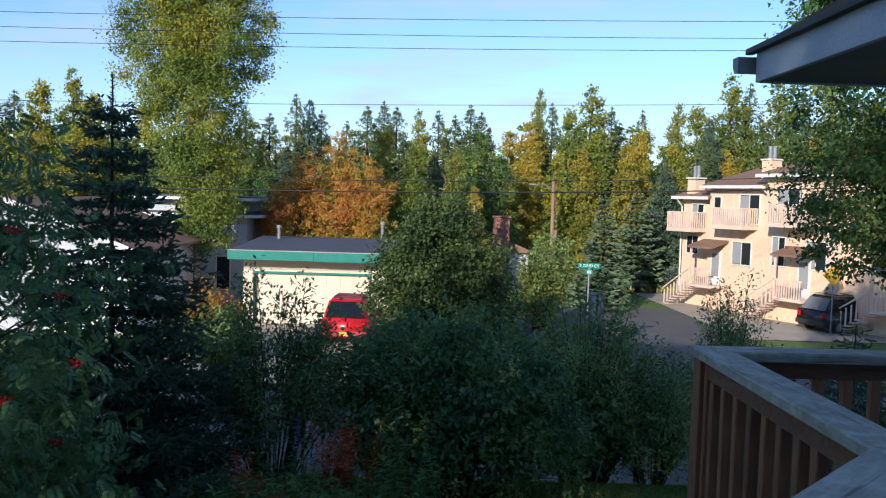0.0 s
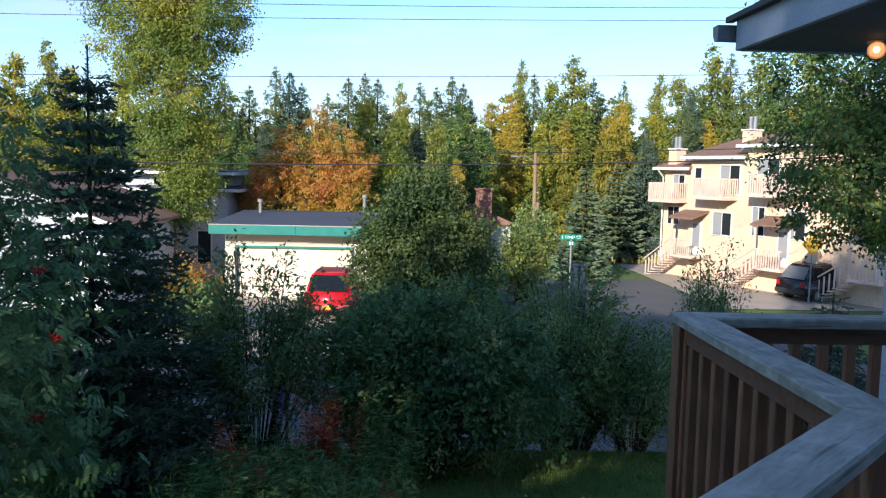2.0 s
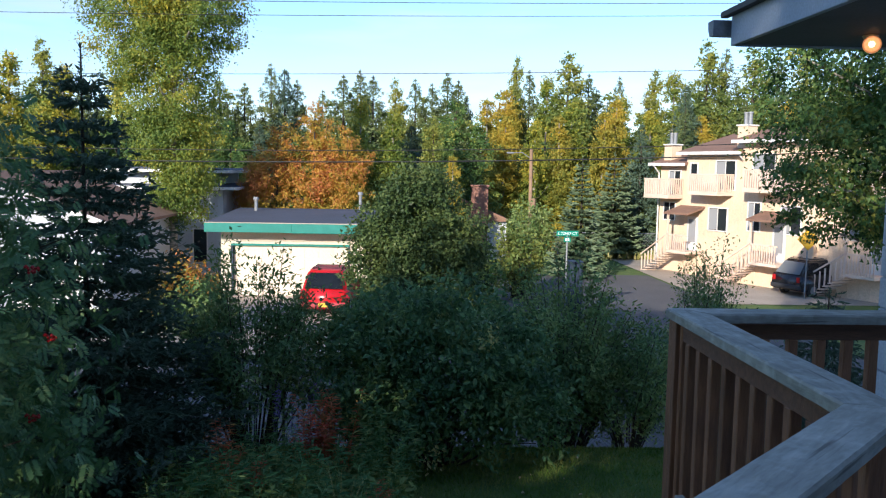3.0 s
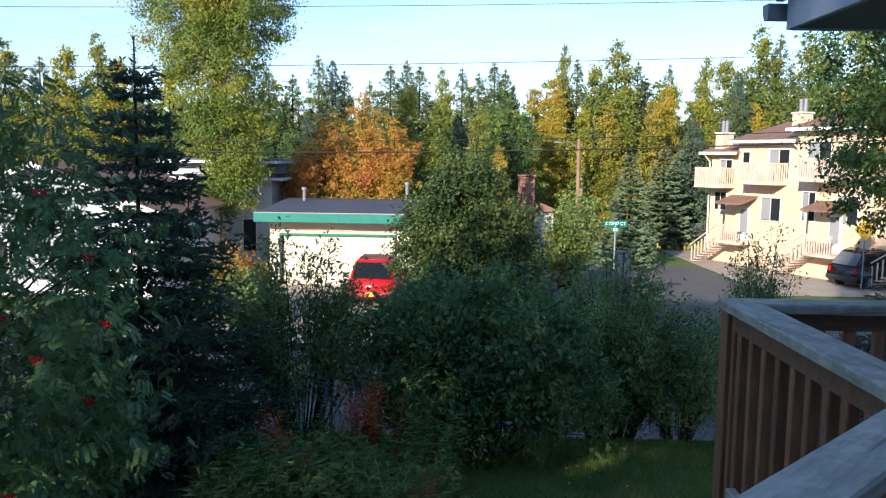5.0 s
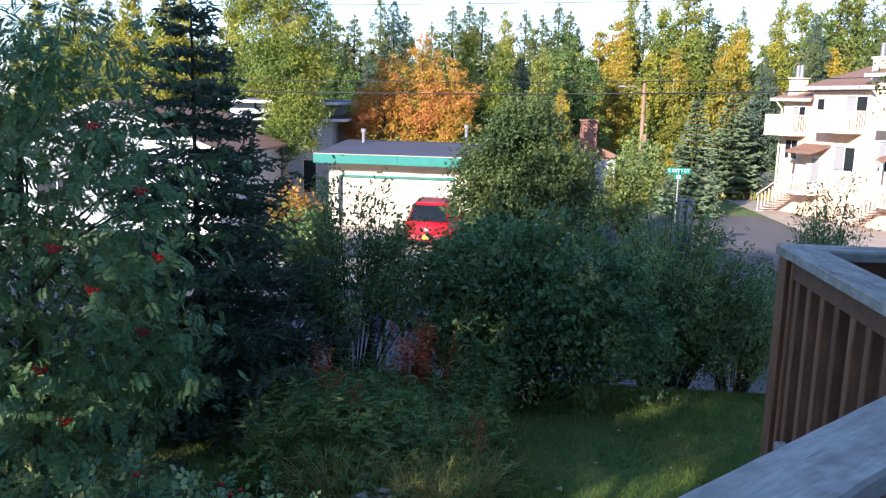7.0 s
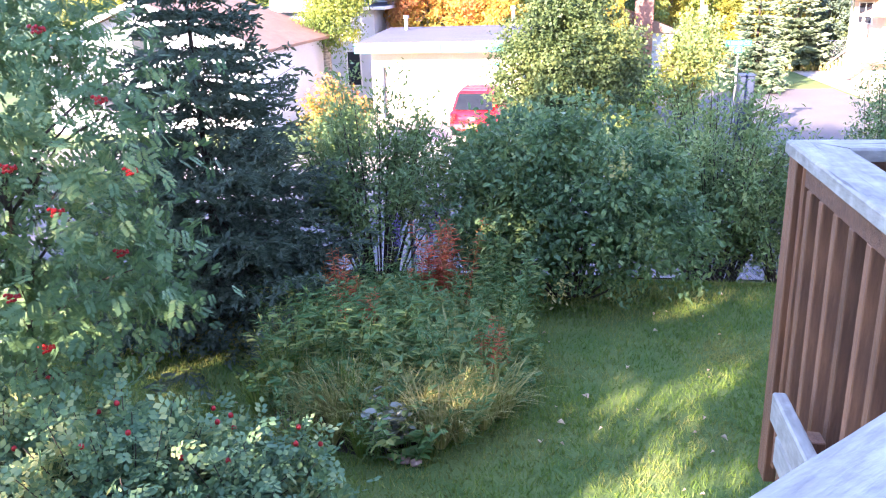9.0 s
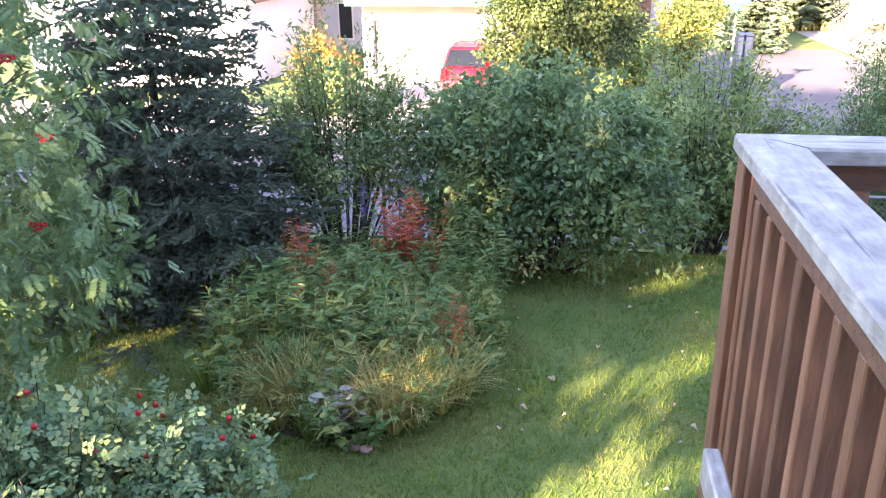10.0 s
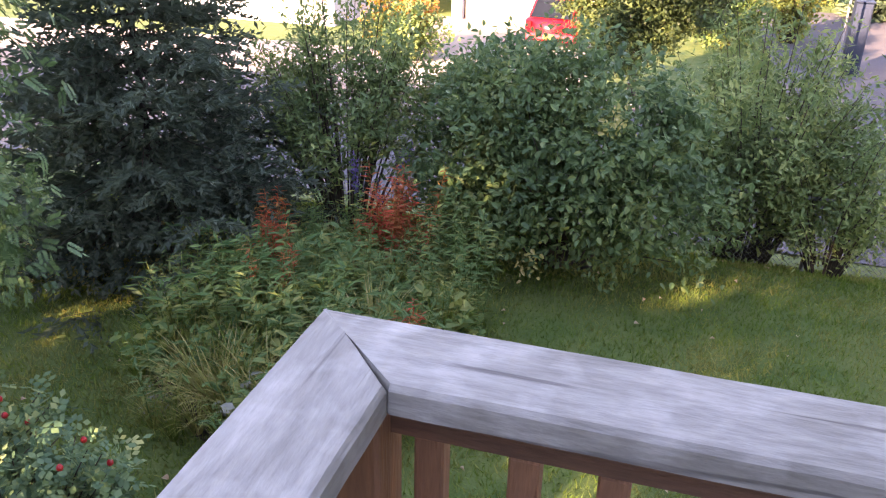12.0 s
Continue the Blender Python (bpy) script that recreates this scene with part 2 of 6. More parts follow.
SIGNGREEN = material("green_sign", (0.0, 0.22, 0.15), (0.0, 0.19, 0.13), 8, 0.45, 0)
SIGNWHITE = material("white_letters", (0.8, 0.8, 0.8), (0.75, 0.75, 0.75), 8, 0.5, 0)
SIGNYELLOW = material("yellow_sign", (0.55, 0.33, 0.02), (0.5, 0.29, 0.02), 8, 0.45, 0)
BLACKTEXT = material("black_letters", (0.015, 0.015, 0.015), (0.02, 0.02, 0.02), 8, 0.6, 0)
NAVY = material("navy_box_paint", (0.02, 0.032, 0.055), (0.016, 0.026, 0.046), 4, 0.5, 0.1)
BRICK = material("brown_brick", (0.28, 0.14, 0.10), (0.2, 0.10, 0.075), 6, 0.9, 0.4)
STONE = material("garden_stone", (0.4, 0.24, 0.18), (0.3, 0.2, 0.16), 9, 0.9, 0.5)
DEADLEAF = foliage("fallen_leaves", [(0.5, 0.34, 0.2), (0.6, 0.45, 0.3), (0.42, 0.22, 0.11)], 3, 0.2)


def weathered(name, stretch):
    """Grey weathered board: streaks along the grain, pale blotches, dark checks."""
    m = material(name, (0.42, 0.405, 0.34), (0.25, 0.238, 0.19), 3.5, 0.68, 0.4, stretch, 17, vary=0.1)
    n, l = m.node_tree.nodes, m.node_tree.links
    b = n["Principled BSDF"]
    src = b.inputs["Base Color"].links[0].from_socket
    tc = next(x for x in n if x.bl_idname == "ShaderNodeTexCoord")
    ma = n.new("ShaderNodeMapping")
    ma.inputs["Scale"].default_value = [0.5 if v == min(stretch) else 14 for v in stretch]
    l.new(tc.outputs["Object"], ma.inputs["Vector"])
    checks, blots = n.new("ShaderNodeTexNoise"), n.new("ShaderNodeTexNoise")
    checks.inputs["Scale"].default_value, checks.inputs["Detail"].default_value = 3.4, 3
    blots.inputs["Scale"].default_value, blots.inputs["Detail"].default_value = 13, 5
    l.new(ma.outputs["Vector"], checks.inputs["Vector"])
    l.new(tc.outputs["Object"], blots.inputs["Vector"])
    for tex, lo_, hi_, col, amount in ((blots, 0.5, 0.72, (0.60, 0.585, 0.505, 1), 0.55), (checks, 0.65, 0.70, (0.07, 0.06, 0.05, 1), 0.6)):
        r = n.new("ShaderNodeMapRange")
        r.inputs["From Min"].default_value, r.inputs["From Max"].default_value, r.inputs["To Max"].default_value = lo_, hi_, amount
        l.new(tex.outputs["Fac"], r.inputs["Value"])
        x = n.new("ShaderNodeMix")
        x.data_type = "RGBA"
        x.inputs[7].default_value = col
        l.new(r.outputs["Result"], x.inputs["Factor"])
        l.new(src, x.inputs[6])
        src = x.outputs[2]
    l.new(src, b.inputs["Base Color"])
    return m


GREYWOOD, GREYWOOD_Y = weathered("weathered_board", (1.2, 5, 5)), weathered("weathered_board_lengthwise", (5, 1.2, 5))
GLASS = glass("window_glass")
GLASSPALE = glass("pale_glass", (0.30, 0.31, 0.32))


# ---- builders ----
def mesh_of(bm, name, mat):
    me = bpy.data.meshes.new(name)
    bm.to_mesh(me)
    bm.free()
    me.materials.append(mat)
    return me


def part(name, bm, mat, parent=None, label="", smooth=False):
    me = mesh_of(bm, name, mat)
    if smooth:
        me.shade_smooth()
    ob = new(name, me)
    if parent:
        ob.parent = parent
    return tagged(ob, label)


def thing(name, label, category, at=(0, 0, 0), turn=0.0, group="", kind=""):
    e = new(name)
    e.empty_display_size = 0.2
    e.matrix_basis = pose(*at, 0, 0, turn)
    return tagged(e, label, category, group, kind)


def box(bm, x0, x1, y0, y1, z0, z1, bevel=0.0, m=None):
    vs = bmesh.ops.create_cube(bm, size=1)["verts"]
    for v in vs:
        v.co = Vector(((x0 + x1) / 2 + v.co.x * (x1 - x0), (y0 + y1) / 2 + v.co.y * (y1 - y0), (z0 + z1) / 2 + v.co.z * (z1 - z0)))
    if bevel:
        es = {e for v in vs for e in v.link_edges}
        r = bmesh.ops.bevel(bm, geom=list(es), offset=bevel, segments=1, affect="EDGES")
        vs = list({v for f in r["faces"] for v in f.verts} | {v for v in vs if v.is_valid})
    if m is not None:
        bmesh.ops.transform(bm, matrix=m, verts=[v for v in vs if v.is_valid])
    return bm


def boxed(*a, **k):
    return box(bmesh.new(), *a, **k)


def prism(bm, outline, z0, z1, axis="z"):
    """An outline pushed from z0 to z1 along an axis."""
    def at(p, h):
        return {"z": (p[0], p[1], h), "x": (h, p[0], p[1]), "y": (p[0], h, p[1])}[axis]
    lo, hi = [bm.verts.new(at(p, z0)) for p in outline], [bm.verts.new(at(p, z1)) for p in outline]
    bm.faces.new(lo), bm.faces.new(hi)
    k = len(outline)
    for i in range(k):
        bm.faces.new((lo[i], lo[(i + 1) % k], hi[(i + 1) % k], hi[i]))
    bmesh.ops.recalc_face_normals(bm, faces=bm.faces)
    return bm


def tube(bm, pts, r0, r1, seg=6):
    """A tapered tube along points."""
    pts = [Vector(p) for p in pts]
    rings, k = [], len(pts)
    for i, p in enumerate(pts):
        d = (pts[min(i + 1, k - 1)] - pts[max(i - 1, 0)]).normalized()
        a = d.orthogonal().normalized()
        c = d.cross(a)
        r = r0 + (r1 - r0) * i / (k - 1)
        rings.append([bm.verts.new(p + r * (math.cos(2 * math.pi * j / seg) * a + math.sin(2 * math.pi * j / seg) * c)) for j in range(seg)])
    for a, b in zip(rings, rings[1:]):
        # match the nearest start so that the skin does not twist
        o = min(range(seg), key=lambda j: (b[j].co - pts[rings.index(b)] - (a[0].co - pts[rings.index(a)])).length)
        for j in range(seg):
            bm.faces.new((a[j], a[(j + 1) % seg], b[(j + 1 + o) % seg], b[(j + o) % seg]))
    bm.faces.new(rings[0][::-1]), bm.faces.new(rings[-1])
    return bm


def ground_z(x, y):
    """Height of the ground: a level yard, a bank down to the road, then nearly flat."""
    ys, zs = (-60, 5, 8, 10.8, 12.2, 14.5, 19, 30, 45, 80, 1000), (-2.2, -2.18, -2.13, -2.2, -2.75, -3.45, -3.75, -4.2, -4.4, -4.8, -6)
    return float(np.interp(y, ys, zs))


RNG = np.random.default_rng(7)
LEAF1 = np.array([[(0, 0, 0), (0.33, 0.45, 0.06), (0, 1, 0), (-0.33, 0.45, 0.06)]], float)
LEAF2 = np.array([[(0, 0, 0), (0.30, 0.30, 0.10), (0.22, 0.72, 0.06), (0, 1, -0.08)], [(0, 1, -0.08), (-0.22, 0.72, 0.06), (-0.30, 0.30, 0.10), (0, 0, 0)]], float)
LEAF3 = np.array([[(-0.36, 0.15, 0.05), (0.36, 0.25, 0.05), (0, 1, -0.05)]], float)
BLADE3 = np.array([[(-0.09, 0, 0), (0.09, 0, 0), (0, 1, 0)]], float)
NARROW = np.array([[(0, 0, 0), (0.11, 0.45, 0.04), (0, 1, -0.05), (-0.11, 0.45, 0.04)]], float)
NEEDLE = np.array([[(0, 0, 0), (0.10, 0.4, 0), (0, 1, 0), (-0.10, 0.4, 0)], [(0, 0, 0), (0, 0.4, 0.10), (0, 1, 0), (0, 0.4, -0.10)]], float)


def pinnate(pairs, length=1.0, leaflet=0.36, slim=0.15):
    """A feather-like leaf of leaflets in pairs and one at the tip."""
    q = []
    for i in range(pairs + 1):
        y = 0.25 + 0.62 * i / pairs
        for s in ((1, -1) if i < pairs else (0,)):
            d = np.array((s * 0.86, 0.5, -0.12)) if s else np.array((0, 1, -0.15))
            w = np.array((-d[1], d[0], 0)) * slim
            b = np.array((0, y, -0.18 * y * y))
            q.append([b, b + d * leaflet * 0.5 + w * leaflet * 1.2, b + d * leaflet, b + d * leaflet * 0.5 - w * leaflet * 1.2])
    return np.array(q) * length


PINNATE, FIVE = pinnate(6), pinnate(2, 1.0, 0.5, 0.28)


def unit(v):
    return v / np.maximum(np.linalg.norm(v, axis=-1, keepdims=True), 1e-9)


def scatter(proto, pos, along, up, size):
    """Copies of a small pattern of quads at places, each turned so that its y runs along and its z lies towards up."""
    y = unit(along)
    x = unit(np.cross(y, up) + 1e-6)
    z = np.cross(x, y)
    R = np.stack((x, y, z), -1) * np.asarray(size).reshape(-1, 1, 1)
    return (np.einsum("nij,kvj->nkvi", R, proto) + pos[:, None, None, :]).reshape(-1, proto.shape[1], 3)


def quads(name, V, mat, parent=None, label=""):
    me = bpy.data.meshes.new(name)
    n, k = V.shape[:2]
    me.from_pydata(V.reshape(-1, 3), [], np.arange(k * n).reshape(-1, k))
    me.materials.append(mat)
    ob = new(name, me)
    if parent:
        ob.parent = parent
    return tagged(ob, label)


def rnd(n, k=3):
    return RNG.normal(size=(n, k))


def lobes_points(lobes, clumps, per, spread, shell=0.62):
    """Leaf places in clumps over the skins of ellipsoids (x, y, z, rx, ry, rz); the way out comes with each."""
    L = np.array(lobes, float)
    w = (L[:, 3] * L[:, 4] * L[:, 5]) ** 0.67
    k = RNG.choice(len(L), clumps, p=w / w.sum())
    d = unit(rnd(clumps))
    r = shell + (1.06 - shell) * RNG.random(clumps) ** 0.6
    c = L[k, :3] + d * L[k, 3:6] * r[:, None]
    s = spread * RNG.uniform(0.6, 1.35, clumps)
    pos = np.repeat(c, per, 0) + rnd(clumps * per) * np.repeat(s, per)[:, None] * np.array((1, 1, 0.72))
    return c, pos, np.repeat(d, per, 0)


def leaves(name, pos, outw, proto, size, mat, parent, hang=0.2, label=""):
    n = len(pos)
    along = unit(rnd(n) + 0.7 * outw - np.array((0, 0, hang * 2)))
    up = unit(rnd(n) * 0.55 + outw * 0.5 + np.array((0, 0, 0.8)))
    return quads(name, scatter(proto, pos, along, up, size * RNG.uniform(0.6, 1.3, n)), mat, parent, label)


def limb(a, b, sag=0.0, k=4, wob=0.05):
    a, b = Vector(a), Vector(b)
    L = (b - a).length
    return [a.lerp(b, i / k) + Vector((random.uniform(-wob, wob) * L, random.uniform(-wob, wob) * L, sag * L * math.sin(math.pi * i / k))) * (0 < i < k) for i in range(k + 1)]


def broadleaf(name, at, lobes, clumps, per, spread, leaf, mat, trunk, label, category="tree", limbs=14, proto=LEAF1, bark=BARK, hang=0.2, shell=0.62, trunk_top=None, lean=(0, 0), group="", turn=0.0):
    """A broad-leaved tree: tapered trunk, limbs and a crown of leaf clumps. Lobes are relative to the foot."""
    t = thing(name, label, category, at, turn, group)
    top = trunk_top or max(l[2] for l in lobes)
    bm = bmesh.new()
    spine = [Vector((lean[0] * s, lean[1] * s, top * s)) + Vector((random.uniform(-1, 1), random.uniform(-1, 1), 0)) * trunk * 0.5 * (0 < s < 1) for s in (0, 0.2, 0.4, 0.6, 0.8, 1)]
    spine[0].z -= 0.1
    tube(bm, spine, trunk, trunk * 0.25, 8)
    part("trunk", bm, bark, t)
    c, pos, outw = lobes_points(lobes, clumps, per, spread, shell)
    for i in range(limbs):
        e = Vector(c[i % len(c)])
        s = min(max(e.z / top * 0.75, 0.12), 0.9)
        b = spine[0].lerp(spine[-1], s)
        part("limb", tube(bmesh.new(), limb(b, e, 0.08), trunk * (0.42 - 0.2 * s), trunk * 0.06, 5), bark, t)
    leaves("crown", pos, outw, proto, leaf, mat, t, hang)
    return t


def conifer(name, at, height, radius, whorls, per, twigs, needle, mat, label, droop=0.25, rise=0.3, tufts=1, trunk=0.05, group="", skirt=0.04, turn=0.0, power=0.85, leader=0.06):
    """A conifer: whorls of branches that droop and turn up at the tips, with side twigs set with needles."""
    t = thing(name, label, "tree", at, turn, group)
    part("trunk", tube(bmesh.new(), [(0, 0, -0.1), (0, 0, height * 0.5), (0, 0, height)], trunk, 0.006 + trunk * 0.05, 7), BARK, t)
    bb = bmesh.new()
    P, A, S = [], [], []
    for w in range(whorls):
        f = skirt + (1 - leader - skirt) * (w + RNG.uniform(-0.18, 0.18)) / whorls
        h = f * height
        n = max(3, int(per * (1.1 - 0.45 * f)))
        a0 = RNG.uniform(0, 6.28)
        for i in range(n):
            a = a0 + 6.283 * i / n + RNG.normal() * 0.2
            Lb = radius * ((1 - f) ** power) * RNG.uniform(0.72, 1.15) + 0.03 * radius
            u, sd = np.array((math.cos(a), math.sin(a), 0)), np.array((-math.sin(a), math.cos(a), 0))
            dr = droop * (1.15 - f) * RNG.uniform(0.7, 1.3)
            ri = rise * (0.5 + f) + (0.7 if f > 0.86 else 0)
            def spot(s):
                return u * Lb * s + np.array((0, 0, h + Lb * (-dr * math.sin(s * 2.2) + ri * s * s * s)))
            if tufts > 1:
                bb = bmesh.new()
            tube(bb, [spot(s) for s in (0, 0.35, 0.7, 1)], trunk * 0.22 * (1 - 0.7 * f), trunk * 0.04, 3)
            if tufts > 1:
                part("branch", bb, BARK, t)
            m = max(4, int(twigs * (0.35 + Lb / radius)))
            for j in range(m):
                s = 0.12 + 0.88 * (j + RNG.random()) / m
                side = 1 if j % 2 else -1
                tl = (0.16 + 0.42 * (1 - s)) * Lb * RNG.uniform(0.6, 1.2) + needle * 0.6
                d = unit(u * 0.75 + sd * side * RNG.uniform(0.5, 1.0) + np.array((0, 0, RNG.uniform(-0.16, 0.05))))
                if tufts == 1:
                    P.append(spot(s)), A.append(d), S.append(tl)
                else:
                    g = max(3, int(tl / needle * 4.0))
                    for q in range(g):
                        P.append(spot(s) + d * tl * q / g - np.array((0, 0, 0.12 * tl * (q / g) ** 2)))
                        A.append(unit(d + rnd(1)[0] * 0.55)), S.append(needle * RNG.uniform(0.7, 1.3))
    # the leader's own needles
    for q in range(int(10 + 20 * (tufts > 1))):
        P.append(np.array((0, 0, height * (1 - leader * 1.2 * RNG.random()))))
        A.append(unit(np.array((*(RNG.normal(size=2) * 0.7), 0.8)))), S.append(needle * 0.5 if tufts > 1 else 0.14)
    if tufts == 1:
        tagged(part("branchwork", bb, BARK, t), kind="stuff")
    P, A, S = np.array(P), np.array(A), np.array(S)
    up = unit(rnd(len(P)) * 0.25 + np.array((0, 0, 1)))
    pr = NEEDLE.copy()
    pr[:, :, 0] *= 2.6 if tufts == 1 else 1.6
    pr[:, :, 2] *= 2.0 if tufts == 1 else 1.6
    quads("needles", scatter(pr, P, A, up, S), mat, t)
    return t


def put_copy(ob, m):
    """A copy at m, whatever scale the first one has."""
    s = ob.scale
    return copy_thing(ob, m @ Matrix.Diagonal((1 / s.x, 1 / s.y, 1 / s.z, 1)))


def shrub(name, at, stems, height, spread, clump, per, leaf, mat, label, proto=LEAF2, low=0.3, bend=0.35, category="shrub", hang=0.1, squash=(1, 1), bark=TWIG, thick=0.018, knots=7, group=""):
    """Many stems from one foot that arch outwards, with leaves in clumps along their upper part."""
    t = thing(name, label, category, at, 0, group)
    P, O = [], []
    for i in range(stems):
        a = RNG.uniform(0, 6.283)
        r = math.sqrt(RNG.random())
        h = height * (1 - 0.42 * r * r) * RNG.uniform(0.72, 1.08)
        tip = np.array((math.cos(a) * r * spread * squash[0], math.sin(a) * r * spread * squash[1], h))
        foot = np.array((math.cos(a) * r * spread * 0.22 * squash[0], math.sin(a) * r * spread * 0.22 * squash[1], -0.05))
        mid = foot * 0.5 + tip * 0.5 + np.array((-tip[0] * bend * 0.45, -tip[1] * bend * 0.45, h * 0.08)) + rnd(1)[0] * 0.03
        curve = [(1 - s) ** 2 * foot + 2 * s * (1 - s) * mid + s * s * tip for s in np.linspace(0, 1, 6)]
        part("stem", tube(bmesh.new(), curve, thick * RNG.uniform(0.6, 1.2), 0.003, 4), bark, t)
        for k in range(knots):
            s = low + (1 - low) * (k + RNG.random()) / knots
            c = (1 - s) ** 2 * foot + 2 * s * (1 - s) * mid + s * s * tip
            ow = unit(np.array((c[0], c[1], 0.25 * h)))
            w = clump * RNG.uniform(0.7, 1.3) * (1.1 - 0.45 * s)
            P.append(c + rnd(per) * w), O.append(np.repeat(ow[None], per, 0))
    leaves("foliage", np.concatenate(P), np.concatenate(O), proto, leaf, mat, t, hang)
    return t


def mound(name, at, lobes, clumps, per, spread, leaf, mat, label, stems=26, proto=LEAF2, shell=0.6):
    """A dense shrub: stems from one foot into a rounded, lumpy mass of leaves."""
    t = thing(name, label, "shrub", at)
    lumps = []
    for x, y, z, a, b, h in lobes:
        for d in unit(rnd(9)):
            k = RNG.uniform(0.22, 0.42)
            lumps.append((x + d[0] * a * 0.85, y + d[1] * b * 0.85, z + abs(d[2]) * h * 0.9 - 0.1, k * a, k * b, k * h))
    c, pos, outw = lobes_points(list(lobes) + lumps, clumps, per, spread, shell)
    hollow = np.array([noise.noise(Vector(q) * 2.6 + Vector(at)) for q in c])
    pos = pos + outw * np.repeat(0.22 * hollow, per)[:, None]
    full = np.repeat(hollow > -0.16, per)
    pos, outw = pos[full], outw[full]
    for i in range(stems):
        e = Vector(c[i]) * 0.92
        f = Vector((e.x * 0.16, e.y * 0.16, -0.05))
        part("stem", tube(bmesh.new(), limb(f, e, 0.1, 5, 0.04), RNG.uniform(0.012, 0.024), 0.004, 5), TWIG, t)
    keep = pos[:, 2] > 0.1 + 0.22 * RNG.random(len(pos))
    leaves("foliage", pos[keep], outw[keep], proto, leaf, mat, t, 0.08)
    return t


# ---- ground ----
def sheet(name, xs, ys, mat, lift, label, category, kind="structure", edge=None):
    bm = bmesh.new()
    g = [[bm.verts.new((x, y, ground_z(x, y) + lift + 0.025 * noise.noise((x * 0.6, y * 0.6, 0)) * (lift == 0))) for x in xs] for y in ys]
    for a, b in zip(g, g[1:]):
        for i in range(len(xs) - 1):
            bm.faces.new((a[i], a[i + 1], b[i + 1], b[i]))
    ob = part(name, bm, mat, None, label, True)
    return tagged(ob, label, category, "", kind)


def steps(*runs):
    v = []
    for a, b, n in runs:
        v += list(np.linspace(a, b, n, endpoint=False))
    return v + [runs[-1][1]]


sheet("ground", steps((-900, -40, 6), (-40, -12, 8), (-12, 14, 80), (14, 50, 14), (50, 900, 6)), steps((-300, -10, 5), (-10, 4, 14), (4, 16, 60), (16, 60, 30), (60, 1500, 10)), SOIL, 0, "mown green lawn sloping down to the road", "ground")
sheet("road", steps((-90, 90, 60)), steps((13.6, 23.5, 12)), ASPHALT, 0.03, "worn grey asphalt street past the yard", "road")
sheet("side_road", steps((4.2, 14.0, 6)), steps((23.5, 47, 12)), ASPHALT, 0.03, "grey asphalt side street", "road")
sheet("driveway", steps((-9.0, -1.4, 6)), steps((23.5, 37.4, 10)), CONCRETE, 0.035, "pale concrete driveway before the garage", "driveway")
sheet("parking_lot", steps((14.2, 60, 10)), steps((36, 57, 10)), CONCRETE, 0.03, "sunlit gravelly parking lot by the townhouses", "pavement")
sheet("driveway", steps((-30, -9.6, 8)), steps((23.5, 29, 5)), CONCRETE, 0.035, "sunlit pale forecourt of the neighbouring house", "driveway")
# road markings of wear: a kerb on the far side of the street
for x0, x1 in ((-90, -30), (-9.6, -9.0), (-1.4, 4.2), (14, 90)):
    ob = part("kerb", boxed(x0, x1, 23.45, 23.65, ground_z(0, 23.5) - 0.1, ground_z(0, 23.5) + 0.16, bevel=0.02), CONCRETE)
    tagged(ob, "low concrete kerb along the street", "kerb", "street kerbs", "structure")

# the lawn's blades
n = 170000
px, py = RNG.uniform(-5.2, 5.4, n), RNG.uniform(4.8, 12.2, n)
pos = np.stack((px, py, np.array([ground_z(0, v) for v in py]) - 0.005), 1)
al = unit(rnd(n) * 0.6 + np.array((0, 0, 1.0)))
tagged(quads("lawn_grass", scatter(BLADE3, pos, al, unit(rnd(n)), RNG.uniform(0.03, 0.085, n) ), GRASS), "short green lawn grass", "grass", "", "stuff")


# ---- the deck ----
CAP_Z, CAP_W = 1.07, 0.14
LINE = [Vector((-1.55, -1.54)), Vector((-1.55, -0.73)), Vector((1.04, 1.86)), Vector((1.04, 3.25)), Vector((3.05, 3.25))]      # outer edge of the cap


def inner_line(line, w):
    offs = []
    for a, b in zip(line, line[1:]):
        d = (b - a).normalized()
        nrm = Vector((d.y, -d.x)) * w
        offs.append((a + nrm, b + nrm, d))
    pts = [offs[0][0]]
    for (a, b, d), (c, e, g) in zip(offs, offs[1:]):
        k = d.x * g.y - d.y * g.x
        s = ((c.x - a.x) * g.y - (c.y - a.y) * g.x) / k
        pts.append(a + d * s)
    return pts + [offs[-1][1]]


